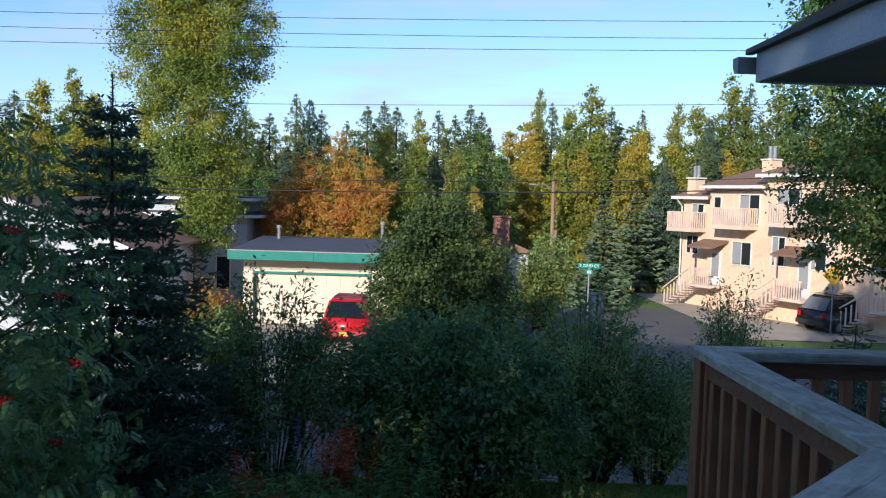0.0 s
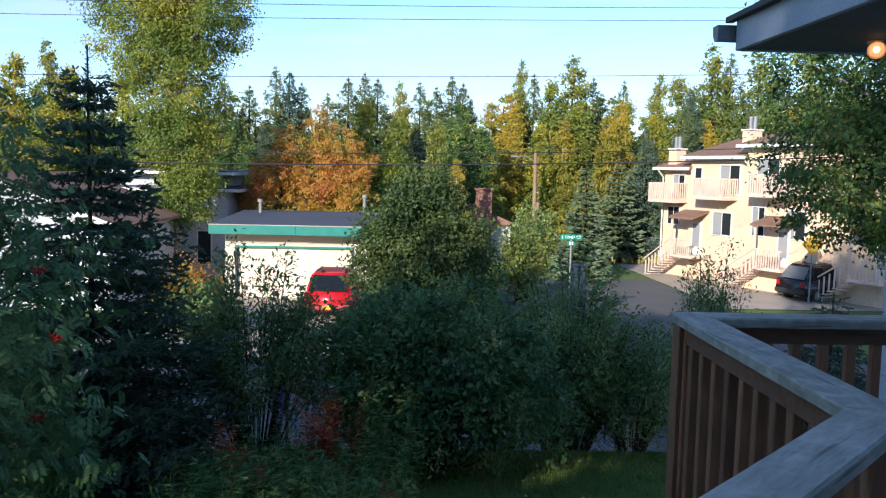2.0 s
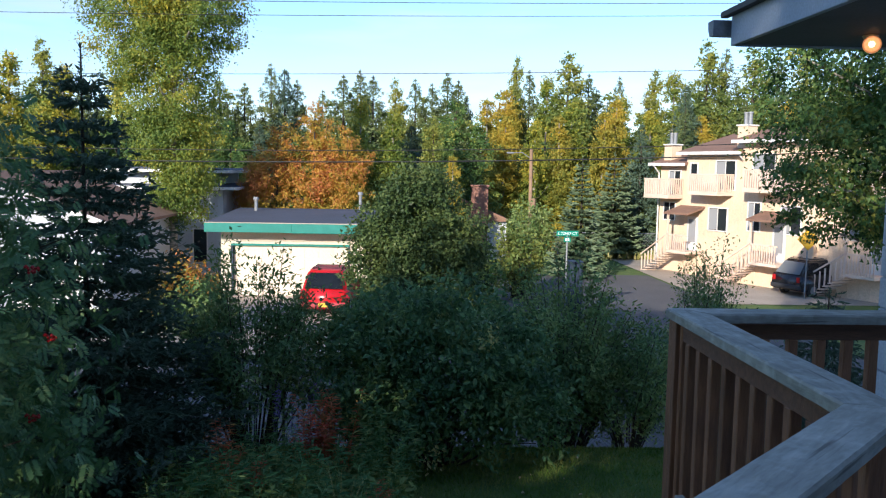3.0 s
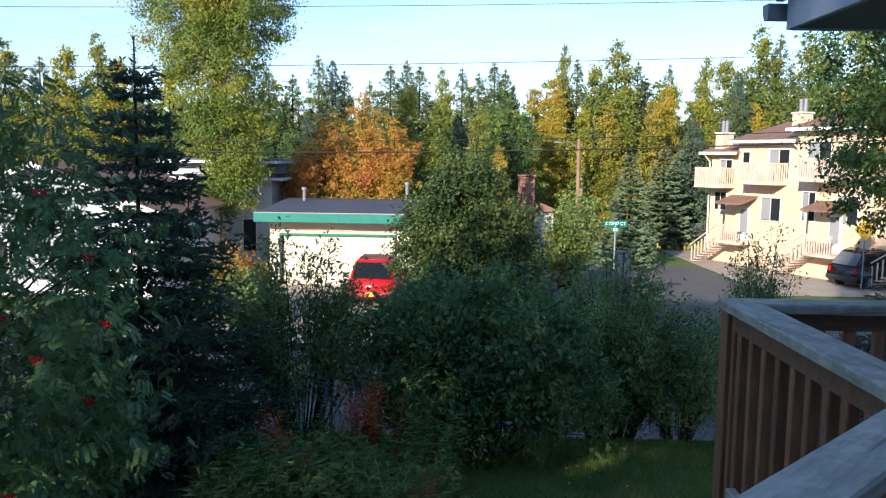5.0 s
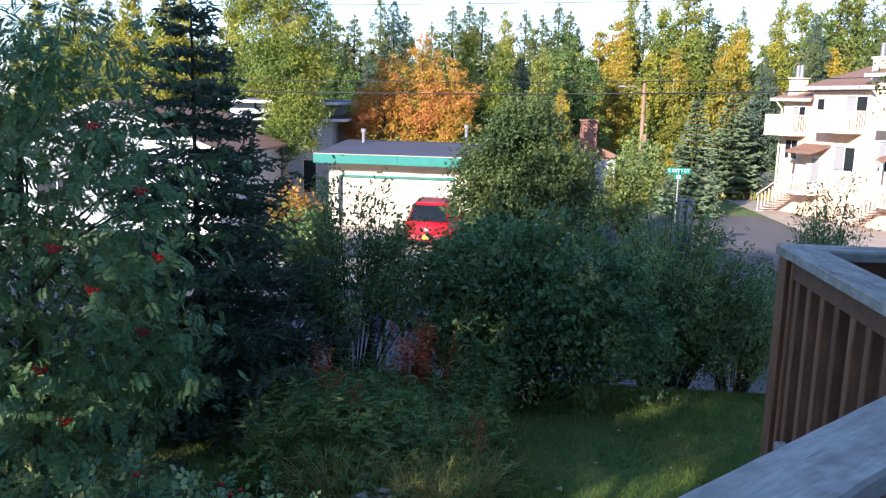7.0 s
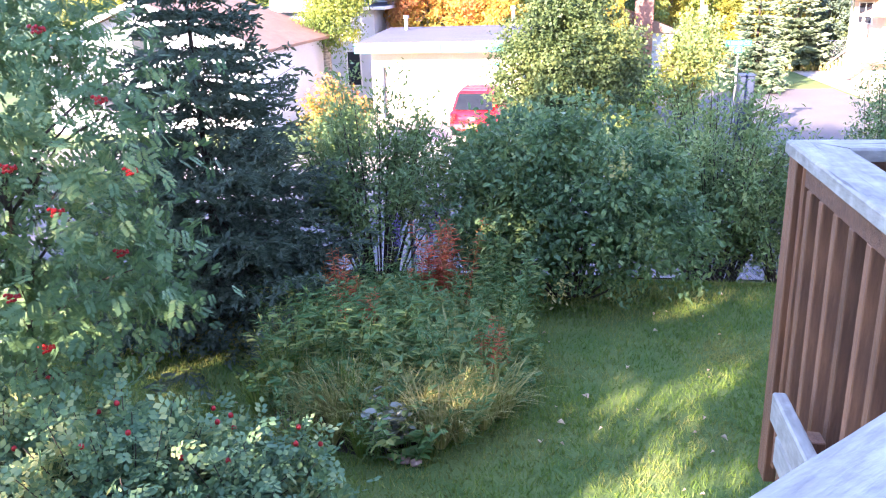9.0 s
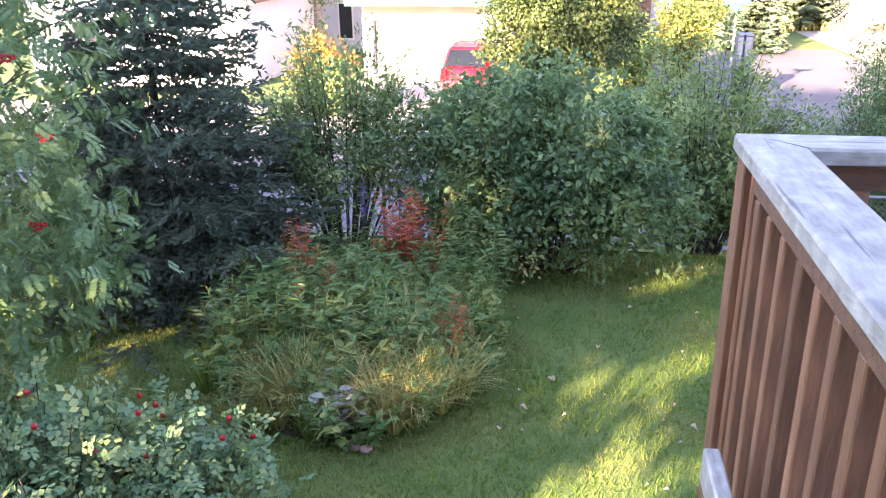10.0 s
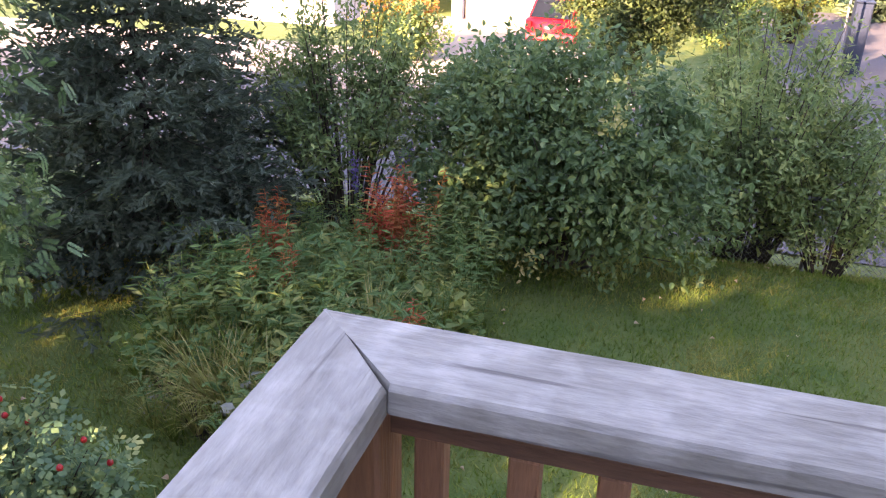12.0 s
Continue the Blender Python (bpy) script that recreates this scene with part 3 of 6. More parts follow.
railing = thing("deck_railing", "brown wooden deck railing with a weathered grey cap", "railing")
INNER = inner_line(LINE, CAP_W)
MID_A, MID_B = inner_line(LINE, 0.035), inner_line(LINE, 0.075)
for i in range(4):
    gap = 0.0015
    o0, o1, i0, i1 = LINE[i].copy(), LINE[i + 1].copy(), INNER[i].copy(), INNER[i + 1].copy()
    d = (o1 - o0).normalized()
    for p, s in ((o0, 1), (i0, 1), (o1, -1), (i1, -1)):
        p += d * gap * s
    # built along its own x, then laid in place, so that the grain runs along the board
    ang = math.atan2(d.y, d.x)
    fl = Matrix.Rotation(-ang, 4, "Z")
    loc = [(fl @ Vector((p.x - o0.x, p.y - o0.y, 0))).xy for p in (o0, o1, i1, i0)]
    L = loc[1].x
    bm = bmesh.new()
    # cut across often so that the worn edges can waver
    k = max(6, int(L / 0.06))
    rings = []
    for q in range(k + 1):
        f = q / k
        a, b = loc[0].lerp(loc[1], f), loc[3].lerp(loc[2], f)
        wv = 0.0022 * noise.noise((q * 0.7, i * 9.0, 0)) * (0 < q < k)
        wv2 = 0.0022 * noise.noise((q * 0.7, i * 9.0 + 4, 0)) * (0 < q < k)
        ring = [(a.x, a.y + wv - 0.005, 0), (a.x, a.y + wv, -0.007), (a.x, a.y + wv, -0.038), (b.x, b.y + wv2, -0.038), (b.x, b.y + wv2, -0.007), (b.x, b.y + wv2 + 0.006, 0), (a.x * 0.5 + b.x * 0.5, a.y * 0.5 + b.y * 0.5, 0.0025)]
        rings.append([bm.verts.new(p) for p in ring])
    for a, b in zip(rings, rings[1:]):
        for j in range(7):
            bm.faces.new((a[j], a[(j + 1) % 7], b[(j + 1) % 7], b[j]))
    bm.faces.new(rings[0]), bm.faces.new(rings[-1])
    bmesh.ops.recalc_face_normals(bm, faces=bm.faces)
    cap = part("cap_board", bm, GREYWOOD, railing, "weathered grey cap board")
    cap.matrix_basis = pose(o0.x, o0.y, CAP_Z, 0, 0, math.degrees(ang))
    # rail under the cap, and one low down
    for z0, z1, nm in ((0.955, 1.03, "top_rail"), (0.04, 0.13, "bottom_rail")):
        bm = bmesh.new()
        prism(bm, [MID_A[i], MID_A[i + 1], MID_B[i + 1], MID_B[i]], z0, z1)
        part(nm, bm, STAIN_X, railing)
    # balusters
    p0, p1 = inner_line(LINE, 0.055)[i], inner_line(LINE, 0.055)[i + 1]
    run = (p1 - p0).length
    nb = max(2, int(run / (0.113 if i == 3 else 0.122)))
    if i == 0:
        # one mesh for all the balusters
        shared = mesh_of(boxed(-0.019, 0.019, -0.019, 0.019, -0.03, 0.954, bevel=0.003), "baluster", STAIN)
    for q in range(1, nb):
        p = p0.lerp(p1, q / nb)
        b = new("baluster", shared)
        b.parent = railing
        b.matrix_basis = pose(p.x + random.uniform(-0.003, 0.003), p.y, 0, random.uniform(-0.3, 0.3), random.uniform(-0.3, 0.3), math.degrees(ang) + random.uniform(-2, 2))
for p in inner_line(LINE, 0.075)[1:4]:
    part("post", boxed(p.x - 0.045, p.x + 0.045, p.y - 0.045, p.y + 0.045, 0.0, 1.03, bevel=0.005), STAIN, railing)
# a corner board on the outer corner
cb = LINE[3]
part("corner_board", boxed(cb.x + 0.012, cb.x + 0.05, cb.y - 0.10, cb.y - 0.012, -0.06, 1.03, bevel=0.003), STAIN, railing)

deck = thing("deck", "raised wooden deck of grey planks", "deck", kind="structure")
for y in np.arange(-1.48, 3.14, 0.145):
    xa, xb = (min(max(v - 0.74, -1.47), 1.12) for v in (y, y + 0.1448))
    part("deck_plank", prism(bmesh.new(), [(xa, y), (3.0, y), (3.0, y + 0.1448), (xb, y + 0.1448)], -0.038, 0), GREYWOOD, deck)
for i in range(4):
    a, b = inner_line(LINE, 0.082), inner_line(LINE, 0.12)
    part("rim_joist", prism(bmesh.new(), [a[i], a[i + 1], b[i + 1], b[i]], -0.24, -0.04), STAIN_X, deck)
for x, y in ((1.25, 3.08), (2.9, 3.08), (1.2, 1.75), (-1.38, -0.7)):
    part("support_post", boxed(x - 0.07, x + 0.07, y - 0.07, y + 0.07, -2.3, -0.24, bevel=0.008), STAIN, deck)
# weathered boards fixed outside, near the foot of the balusters
ledge = thing("ledge_boards", "pair of weathered boards fixed outside the deck railing", "board")
for k, (z0, z1, dx) in enumerate(((0.335, 0.425, 0.0), (0.215, 0.305, 0.012))):
    part("board", boxed(0.975 + dx, 1.013 + dx, 2.02, 2.86 - 0.03 * k, z0, z1, bevel=0.005), GREYWOOD_Y, ledge)
part("bracket", boxed(1.013, 1.05, 2.6, 2.66, 0.2, 0.42, bevel=0.003), STAIN, ledge)
part("bracket", boxed(1.0, 1.045, 2.1, 2.16, 0.2, 0.42, bevel=0.003), STAIN, ledge)

# ---- the house whose deck it is ----
house = thing("house", "pale blue grey house with wide eaves beside the deck", "house", kind="structure")
bm = bmesh.new()
box(bm, 3.0, 3.2, -1.5, 5.0, -2.3, 2.55), box(bm, 3.2, 9.0, 4.8, 5.0, -2.3, 2.55)
part("wall", bm, GREYSIDING, house)
# unseen main block, its west end set by where sun reaches the lawn
bm = bmesh.new()
box(bm, -2.2, 3.0, -1.75, -1.55, -2.3, 2.55), box(bm, -2.2, -2.0, -9, -1.75, -2.3, 2.55), box(bm, -2.2, 9, -9.2, -9, -2.3, 2.55), box(bm, 8.8, 9, -9, 4.8, -2.3, 2.55)
part("wall", bm, GREYSIDING, house)
for k, z in enumerate(np.arange(-2.0, 2.4, 0.2)):
    part("siding_board", boxed(2.985, 3.0, -1.5, 5.0, z, z + 0.19, bevel=0.004), GREYSIDING, house)
EX, EY, EZ = 2.235, 5.72, 2.54
part("soffit", boxed(EX + 0.02, 3.0, -1.5, EY - 0.02, EZ, EZ + 0.02), SOFFIT, house, "dark grey soffit")
part("soffit", boxed(3.001, 9.4, 5.0, EY - 0.02, EZ, EZ + 0.02), SOFFIT, house)
part("fascia", boxed(EX - 0.02, EX + 0.02, -1.5, EY, EZ - 0.012, EZ + 0.2, bevel=0.004), FASCIA, house, "pale blue fascia board")
part("fascia", boxed(EX + 0.02, 9.4, EY - 0.02, EY + 0.02, EZ - 0.012, EZ + 0.2, bevel=0.004), FASCIA, house)
# the unseen ridge is raised to keep deck and yard in shade
bm = bmesh.new()
T = 2.76
rv = [bm.verts.new(p) for p in ((EX - 0.06, EY + 0.06, T), (9.5, EY + 0.06, T), (9.5, -9.6, T), (EX - 0.06, -1.4, T), (-2.6, -1.4, T), (-2.6, -9.6, T), (5.8, 2.1, T + 1.3), (5.8, -5.5, T + 2.7), (-1, -5.5, T + 2.7))]
for f in ((0, 1, 6), (0, 6, 7, 3), (1, 2, 7, 6), (3, 7, 8, 4), (4, 8, 5), (2, 5, 8, 7)):
    bm.faces.new([rv[j] for j in f])
r = bmesh.ops.solidify(bm, geom=bm.faces[:], thickness=0.05)
part("roof", bm, ROOF_BROWN, house)
part("drip_edge", boxed(EX - 0.075, EX - 0.02, -1.5, EY + 0.07, T - 0.03, T + 0.012, bevel=0.004), DARKTRIM, house)
# gutter along the front eave, its end showing past the corner
gutter = thing("rain_gutter", "short grey metal gutter end under the roof corner", "gutter")
bm = bmesh.new()
prism(bm, [(EY + 0.022, EZ + 0.17), (EY + 0.022, EZ + 0.06), (EY + 0.09, EZ + 0.06), (EY + 0.125, EZ + 0.11), (EY + 0.13, EZ + 0.17)], EX - 0.14, 9.4, axis="x")
part("trough", bm, METAL, gutter)
# the flood lamp under the eave, its face turned to the deck
lamp = thing("porch_lamp", "small flood lamp glowing warm under the eave", "lamp", (2.93, 5.2, EZ))
part("base", tube(bmesh.new(), [(0, 0, -0.004), (0, 0, -0.022)], 0.05, 0.045, 16), WHITE, lamp)
part("socket", tube(bmesh.new(), [(0, 0, -0.02), (-0.01, -0.03, -0.06)], 0.02, 0.024, 12), DARKTRIM, lamp)


def glowing(name, colour, strength):
    m = bpy.data.materials.new(name)
    m.use_nodes = True
    b = m.node_tree.nodes["Principled BSDF"]
    b.inputs["Base Color"].default_value = (0.8, 0.45, 0.22, 1)
    b.inputs["Emission Color"].default_value, b.inputs["Emission Strength"].default_value = (*colour, 1), strength
    return m


LAMP_AIM = Vector((-0.42, -0.86, -0.28)).normalized()
bm = bmesh.new()
seat_, side_ = Vector((-0.01, -0.03, -0.055)), LAMP_AIM.orthogonal().normalized()
rings = []
for d, r in ((0.0, 0.022), (0.03, 0.034), (0.06, 0.05), (0.08, 0.056), (0.083, 0.052), (0.066, 0.044), (0.05, 0.03)):
    up_ = LAMP_AIM.cross(side_)
    rings.append([bm.verts.new(seat_ + LAMP_AIM * d + r * (math.cos(k * math.pi / 10) * side_ + math.sin(k * math.pi / 10) * up_)) for k in range(20)])
for a, b in zip(rings, rings[1:]):
    for k in range(20):
        bm.faces.new((a[k], a[(k + 1) % 20], b[(k + 1) % 20], b[k]))
bm.faces.new(rings[-1])
part("reflector", bm, glowing("warm_reflector", (1.0, 0.36, 0.12), 0.3), lamp, "warm glowing reflector", True)
bm = bmesh.new()
bmesh.ops.create_uvsphere(bm, u_segments=14, v_segments=10, radius=0.02, matrix=Matrix.Translation(seat_ + LAMP_AIM * 0.062))
part("bulb", bm, glowing("bright_bulb", (1.0, 0.75, 0.5), 1.6), lamp, "bright bulb", True)


# ---- the yard's trees and shrubs ----
conifer("spruce", (-3.62, 9.1, -2.15), 5.05, 2.05, 26, 9, 17, 0.09, LEAF_SPRUCE, "dark green young spruce with a bare leader", droop=0.28, rise=0.2, tufts=2, trunk=0.05, skirt=0.03, leader=0.06, power=1.05)

rowan = broadleaf("rowan", (-3.75, 6.0, -2.2), [(0.1, 0, 2.6, 1.25, 1.2, 1.3), (-0.5, 0.3, 3.3, 1.1, 1.1, 1.0), (0.55, -0.1, 1.75, 0.75, 0.9, 0.8), (-0.9, -0.5, 2.2, 1.1, 1.1, 1.2), (0.2, 0.3, 3.75, 0.7, 0.7, 0.65)], 480, 13, 0.17, 0.145, LEAF_ROWAN, 0.05, "rowan tree with feathery leaves and red berry clusters", limbs=26, proto=PINNATE, hang=0.35, shell=0.35, bark=TWIG)
BER = bmesh.new()
for k in range(16):
    d = unit(rnd(1))[0] * RNG.random() ** 0.4
    bmesh.ops.create_icosphere(BER, subdivisions=1, radius=0.012, matrix=Matrix.Translation((d[0] * 0.055, d[1] * 0.055, d[2] * 0.035)))
berry_mesh = mesh_of(BER, "berry_cluster", BERRY)
for x, y, z in ((1.15, -0.45, 3.1), (0.75, -0.9, 2.75), (0.95, -0.8, 2.45), (1.2, -0.3, 2.6), (0.4, -1.1, 3.2), (0.2, -1.0, 2.5), (-0.1, -1.1, 2.9), (0.6, -0.9, 1.9), (-0.4, -1.0, 3.5), (0.9, -0.6, 3.55), (1.1, -0.4, 2.05), (0.3, -0.9, 3.9), (-0.7, -1.3, 2.5), (0.7, -0.8, 1.5)):
    b = new("berry_cluster", berry_mesh)
    b.parent = rowan
    b.location = (x, y, z)
    tagged(b, "cluster of bright red berries", kind="stuff")

shrub("rose_bush", (-2.35, 4.75, -2.2), 90, 1.3, 1.05, 0.085, 8, 0.105, LEAF_ROSE, "wild rose bush with yellowing leaves and red hips", proto=FIVE, low=0.35, knots=6, thick=0.007)
shrub("rose_bush", (-1.62, 4.95, -2.2), 52, 1.15, 0.66, 0.08, 8, 0.105, LEAF_ROSE, "wild rose bush with yellowing leaves and red hips", proto=FIVE, low=0.35, knots=6, thick=0.007)
shrub("rose_bush", (-3.6, 5.0, -2.2), 72, 1.35, 1.0, 0.085, 8, 0.105, LEAF_ROSE, "wild rose bush with yellowing leaves and red hips", proto=FIVE, low=0.35, knots=6, thick=0.007)
roses = [o for o in scene.objects if o.name.startswith("rose_bush")]
hip = bmesh.new()
bmesh.ops.create_icosphere(hip, subdivisions=2, radius=0.018)
for v in hip.verts:
    v.co.z *= 1.25 if v.co.z > 0 else 1.0
hip_mesh = mesh_of(hip, "rose_hip", BERRY)
for b, cnt, hh, sp in zip(roses, (12, 8, 8), (1.3, 1.15, 1.3), (0.9, 0.6, 0.9)):
    for k in range(cnt):
        a, r = RNG.uniform(0, 6.28), math.sqrt(RNG.random())
        o = new("rose_hip", hip_mesh)
        o.parent = b
        o.location = (math.cos(a) * r * sp, math.sin(a) * r * sp, hh * (1 - 0.38 * r * r) + 0.02)

SLIM = NARROW * np.array((1.7, 1, 1))
shrub("willow_shrub", (-2.05, 10.45, -2.2), 54, 2.75, 1.12, 0.15, 28, 0.082, LEAF_WILLOW, "many-stemmed willow shrub with thin dark stems", proto=SLIM, low=0.5, bend=0.22, thick=0.019, knots=9)
mound("broad_shrub", (0.45, 10.25, -2.15), [(0, 0, 1.3, 1.2, 0.95, 0.85), (-0.95, 0.1, 0.95, 0.7, 0.8, 0.72), (0.86, -0.2, 0.78, 0.7, 0.7, 0.66), (0.05, -0.45, 0.72, 0.95, 0.6, 0.6), (-0.35, 0.3, 1.62, 0.72, 0.7, 0.55), (0.45, 0.15, 1.55, 0.62, 0.7, 0.52), (-0.6, -0.35, 0.62, 0.6, 0.5, 0.5)], 1500, 22, 0.13, 0.078, LEAF_LILAC, "large dense shrub with rounded dark green leaves")
mound("broad_shrub", (-0.75, 11.2, -2.2), [(0, 0, 1.1, 0.7, 0.6, 0.8), (0.3, 0, 1.6, 0.5, 0.5, 0.5)], 300, 22, 0.13, 0.08, LEAF_LILAC, "smaller dense shrub with rounded dark green leaves", 12)
shrub("feathery_willow", (2.4, 12.2, -2.7), 90, 3.05, 1.5, 0.15, 30, 0.09, LEAF_WILLOW, "tall feathery willow shrub at the lawn's edge", proto=SLIM, low=0.3, bend=0.3, thick=0.02, knots=9)
shrub("willow_shrub", (3.2, 11.35, -2.3), 40, 1.75, 0.85, 0.13, 20, 0.08, LEAF_WILLOW, "airy small willow shrub with bare lower stems", proto=SLIM, low=0.3, bend=0.35, thick=0.014, knots=8)
shrub("willow_shrub", (4.85, 13.0, -3.0), 56, 3.35, 1.05, 0.15, 44, 0.07, LEAF_LILAC, "thin open willow shrub beside the street", proto=SLIM, low=0.35, bend=0.4, thick=0.016, knots=9)
shrub("willow_shrub", (-0.5, 12.6, -2.8), 40, 2.5, 1.0, 0.14, 18, 0.08, LEAF_WILLOW, "willow shrub behind the fence", proto=SLIM, low=0.25, bend=0.4, thick=0.016, knots=8)
# sprays of yellow leaves: the spruce's colours in a sunlit branch, the others sit on the broad shrub
for x, y, z, k in ((-2.68, 8.45, -1.53, 60), (0.95, 9.35, -0.33, 46), (0.3, 9.25, -1.75, 40)):
    pos = np.array((x, y, z)) + rnd(k) * np.array((0.14, 0.06, 0.03) if x < 0 else (0.07, 0.05, 0.09))
    tagged(leaves("yellow_spray", pos, np.repeat(np.array([[0, -1.0, 0.3]]), k, 0), LEAF2, 0.055, LEAF_STRAW, None, 0.2), "spray of sunlit-yellow leaves among the dark branches", "branch", "", "stuff")

# ---- the planting bed ----
bm = bmesh.new()
bmesh.ops.create_grid(bm, x_segments=22, y_segments=22, size=1)
for v in bm.verts:
    a, r = math.atan2(v.co.y, v.co.x), max(abs(v.co.x), abs(v.co.y))
    k = r * (1 + 0.06 * math.sin(3 * a) + 0.05 * math.sin(5 * a + 1))
    v.co = Vector((math.cos(a) * 1.25 * k, math.sin(a) * 1.55 * k, 0.16 * (1 - r * r) + 0.02 * noise.noise(v.co * 4)))
ob = part("flower_bed", bm, BEDSOIL, None, "", True)
ob.location = (-1.32, 7.88, -2.17)
tagged(ob, "mounded bed of dark garden soil", "flower bed", "", "structure")


def weed(name, height, nst, mat, leaf, label, category, proto=NARROW, spread=0.16, gap=0.035, petal=None):
    """Upright leafy stalks; petal: a flower spike on each."""
    t = thing(name, label, category)
    bb = bmesh.new()
    P, A, F = [], [], []
    for i in range(nst):
        a, r = RNG.uniform(0, 6.28), spread * math.sqrt(RNG.random())
        f = np.array((math.cos(a) * r * 0.4, math.sin(a) * r * 0.4, -0.03))
        h = height * RNG.uniform(0.65, 1.1)
        tip = np.array((math.cos(a) * r * 1.5, math.sin(a) * r * 1.5, h))
        tube(bb, [f, f * 0.5 + tip * 0.5 + np.array((0, 0, 0.05 * h)), tip], 0.0045, 0.002, 3)
        m = int(h / gap)
        for k in range(m):
            s = 0.12 + 0.88 * k / m
            b = RNG.uniform(0, 6.28)
            p = f + (tip - f) * s + np.array((0, 0, 0.05 * h * 4 * s * (1 - s)))
            if petal and s > 0.6:
                F.append(p + rnd(1)[0] * 0.012)
            else:
                P.append(p), A.append(np.array((math.cos(b), math.sin(b), 0.35 - 0.5 * RNG.random())))
    tagged(part("stalk", bb, mat, t), kind="stuff")
    P, A = np.array(P), np.array(A)
    quads("leaves", scatter(proto, P, A, unit(rnd(len(P)) * 0.3 + np.array((0, 0, 1))), leaf * RNG.uniform(0.6, 1.25, len(P))), mat, t)
    if petal:
        F = np.repeat(np.array(F), 5, 0)
        tagged(quads("flower_spike", scatter(LEAF1, F, rnd(len(F)), rnd(len(F)), 0.028 * RNG.uniform(0.7, 1.3, len(F))), petal, t), kind="stuff")
    return t


def tuft(name, length, blades, mat, label, width=0.35):
    t = thing(name, label, "grass")
    V = []
    for i in range(blades):
        a = RNG.uniform(0, 6.28)
        u, w = np.array((math.cos(a), math.sin(a), 0)), np.array((-math.sin(a), math.cos(a), 0)) * 0.0042
        L, ou = length * RNG.uniform(0.6, 1.15), width * RNG.uniform(0.3, 1.2)
        pts = [u * ou * L * s ** 1.6 + np.array((0, 0, L * (s - 0.45 * ou * s ** 2.6))) + u * 0.04 for s in (0, 0.4, 0.75, 1)]
        for (p, q), (k0, k1) in zip(zip(pts, pts[1:]), ((1, 0.9), (0.9, 0.6), (0.6, 0.1))):
            V.append([p - w * k0, p + w * k0, q + w * k1, q - w * k1])
    tagged(quads("blade", np.array(V), mat, t), kind="stuff")
    return t


protos = [
    (weed("leafy_perennial", 0.66, 13, LEAF_WEED, 0.115, "leafy green perennial in the bed", "plant", spread=0.28), 52),
    (weed("leafy_perennial", 0.46, 16, LEAF_WEED, 0.095, "leafy green perennial in the bed", "plant", proto=LEAF2, spread=0.28), 60),
    (tuft("grass_tuft", 0.55, 90, LEAF_STRAW, "tuft of long yellowing grass in the bed", 0.75), 26),
    (tuft("grass_tuft", 0.5, 80, GRASS, "tuft of long green grass in the bed", 0.6), 30),
    (weed("silver_perennial", 0.34, 9, LEAF_SILVER, 0.075, "silvery leaved low plant in the bed", "plant", proto=LEAF2), 2),
]
for ob, cnt in protos:
    for k in range(cnt):
        a, r = RNG.uniform(0, 6.283), math.sqrt(RNG.random()) * 0.97
        x, y = -1.32 + math.cos(a) * 1.34 * r, 7.88 + math.sin(a) * 1.66 * r
        s = RNG.uniform(0.6, 1.3) * (1.05 - 0.2 * (r > 0.85))
        m = pose(x, y, -2.17 + 0.14 * (1 - r * r), RNG.uniform(-7, 7), RNG.uniform(-7, 7), RNG.uniform(0, 360)) @ Matrix.Scale(s, 4)
        if k == 0:
            ob.matrix_basis = m
        else:
            put_copy(ob, m)
for ob, spots in ((protos[2][0], ((-0.85, 6.75), (-0.55, 6.95), (-0.95, 7.0), (-0.35, 7.2), (-1.6, 7.3), (-2.1, 7.9), (-2.2, 8.3), (-0.75, 6.6), (-1.05, 6.65), (-0.5, 6.75), (-1.75, 7.6), (-1.9, 8.6), (-0.62, 6.5), (-0.72, 6.62), (-0.48, 6.62), (-0.3, 6.85), (-0.15, 7.05), (-1.35, 6.6), (-1.6, 6.75), (-0.85, 6.9), (-2.2, 7.4), (-2.35, 7.9), (-2.05, 8.2))), (protos[4][0], ((-1.05, 6.45), (-1.12, 6.52), (-0.98, 6.55), (-0.9, 7.5)))):
    for x, y in spots:
        put_copy(ob, pose(x, y, -2.1, 0, 0, RNG.uniform(0, 360)) @ Matrix.Scale(RNG.uniform(1.0, 1.3), 4))
# tall shoots along the back and right of the bed
tall = weed("tall_perennial", 1.05, 9, LEAF_WEED, 0.12, "tall leafy shoots behind the flower bed", "plant", spread=0.25, gap=0.03)
tall.matrix_basis = pose(-0.35, 9.0, -2.15)
for x, y, s in ((-0.05, 8.6, 0.95), (-0.6, 9.35, 1.0), (-1.9, 9.2, 0.8), (-1.5, 9.3, 0.85), (-0.25, 8.15, 0.8), (-0.45, 8.7, 0.9)):
    put_copy(tall, pose(x, y, -2.15, 0, 0, RNG.uniform(0, 360)) @ Matrix.Scale(s, 4))
red = weed("red_fireweed", 1.0, 12, LEAF_RED, 0.095, "fireweed turned orange red in the bed", "plant", spread=0.2, gap=0.024)
red.matrix_basis = pose(-0.98, 9.05, -2.13) @ Matrix.Scale(1.15, 4)
for x, y, s in ((-1.15, 9.15, 1.05), (-0.85, 9.2, 1.12), (-1.95, 8.5, 0.92), (-2.1, 8.8, 0.9), (-1.62, 7.9, 0.85), (-0.28, 7.4, 0.75)):
    put_copy(red, pose(x, y, -2.13, 0, 0, RNG.uniform(0, 360)) @ Matrix.Scale(s, 4))
delph = weed("purple_delphinium", 1.15, 4, LEAF_WEED, 0.08, "tall purple flower spikes behind the bed", "flower", spread=0.2, petal=PETAL)
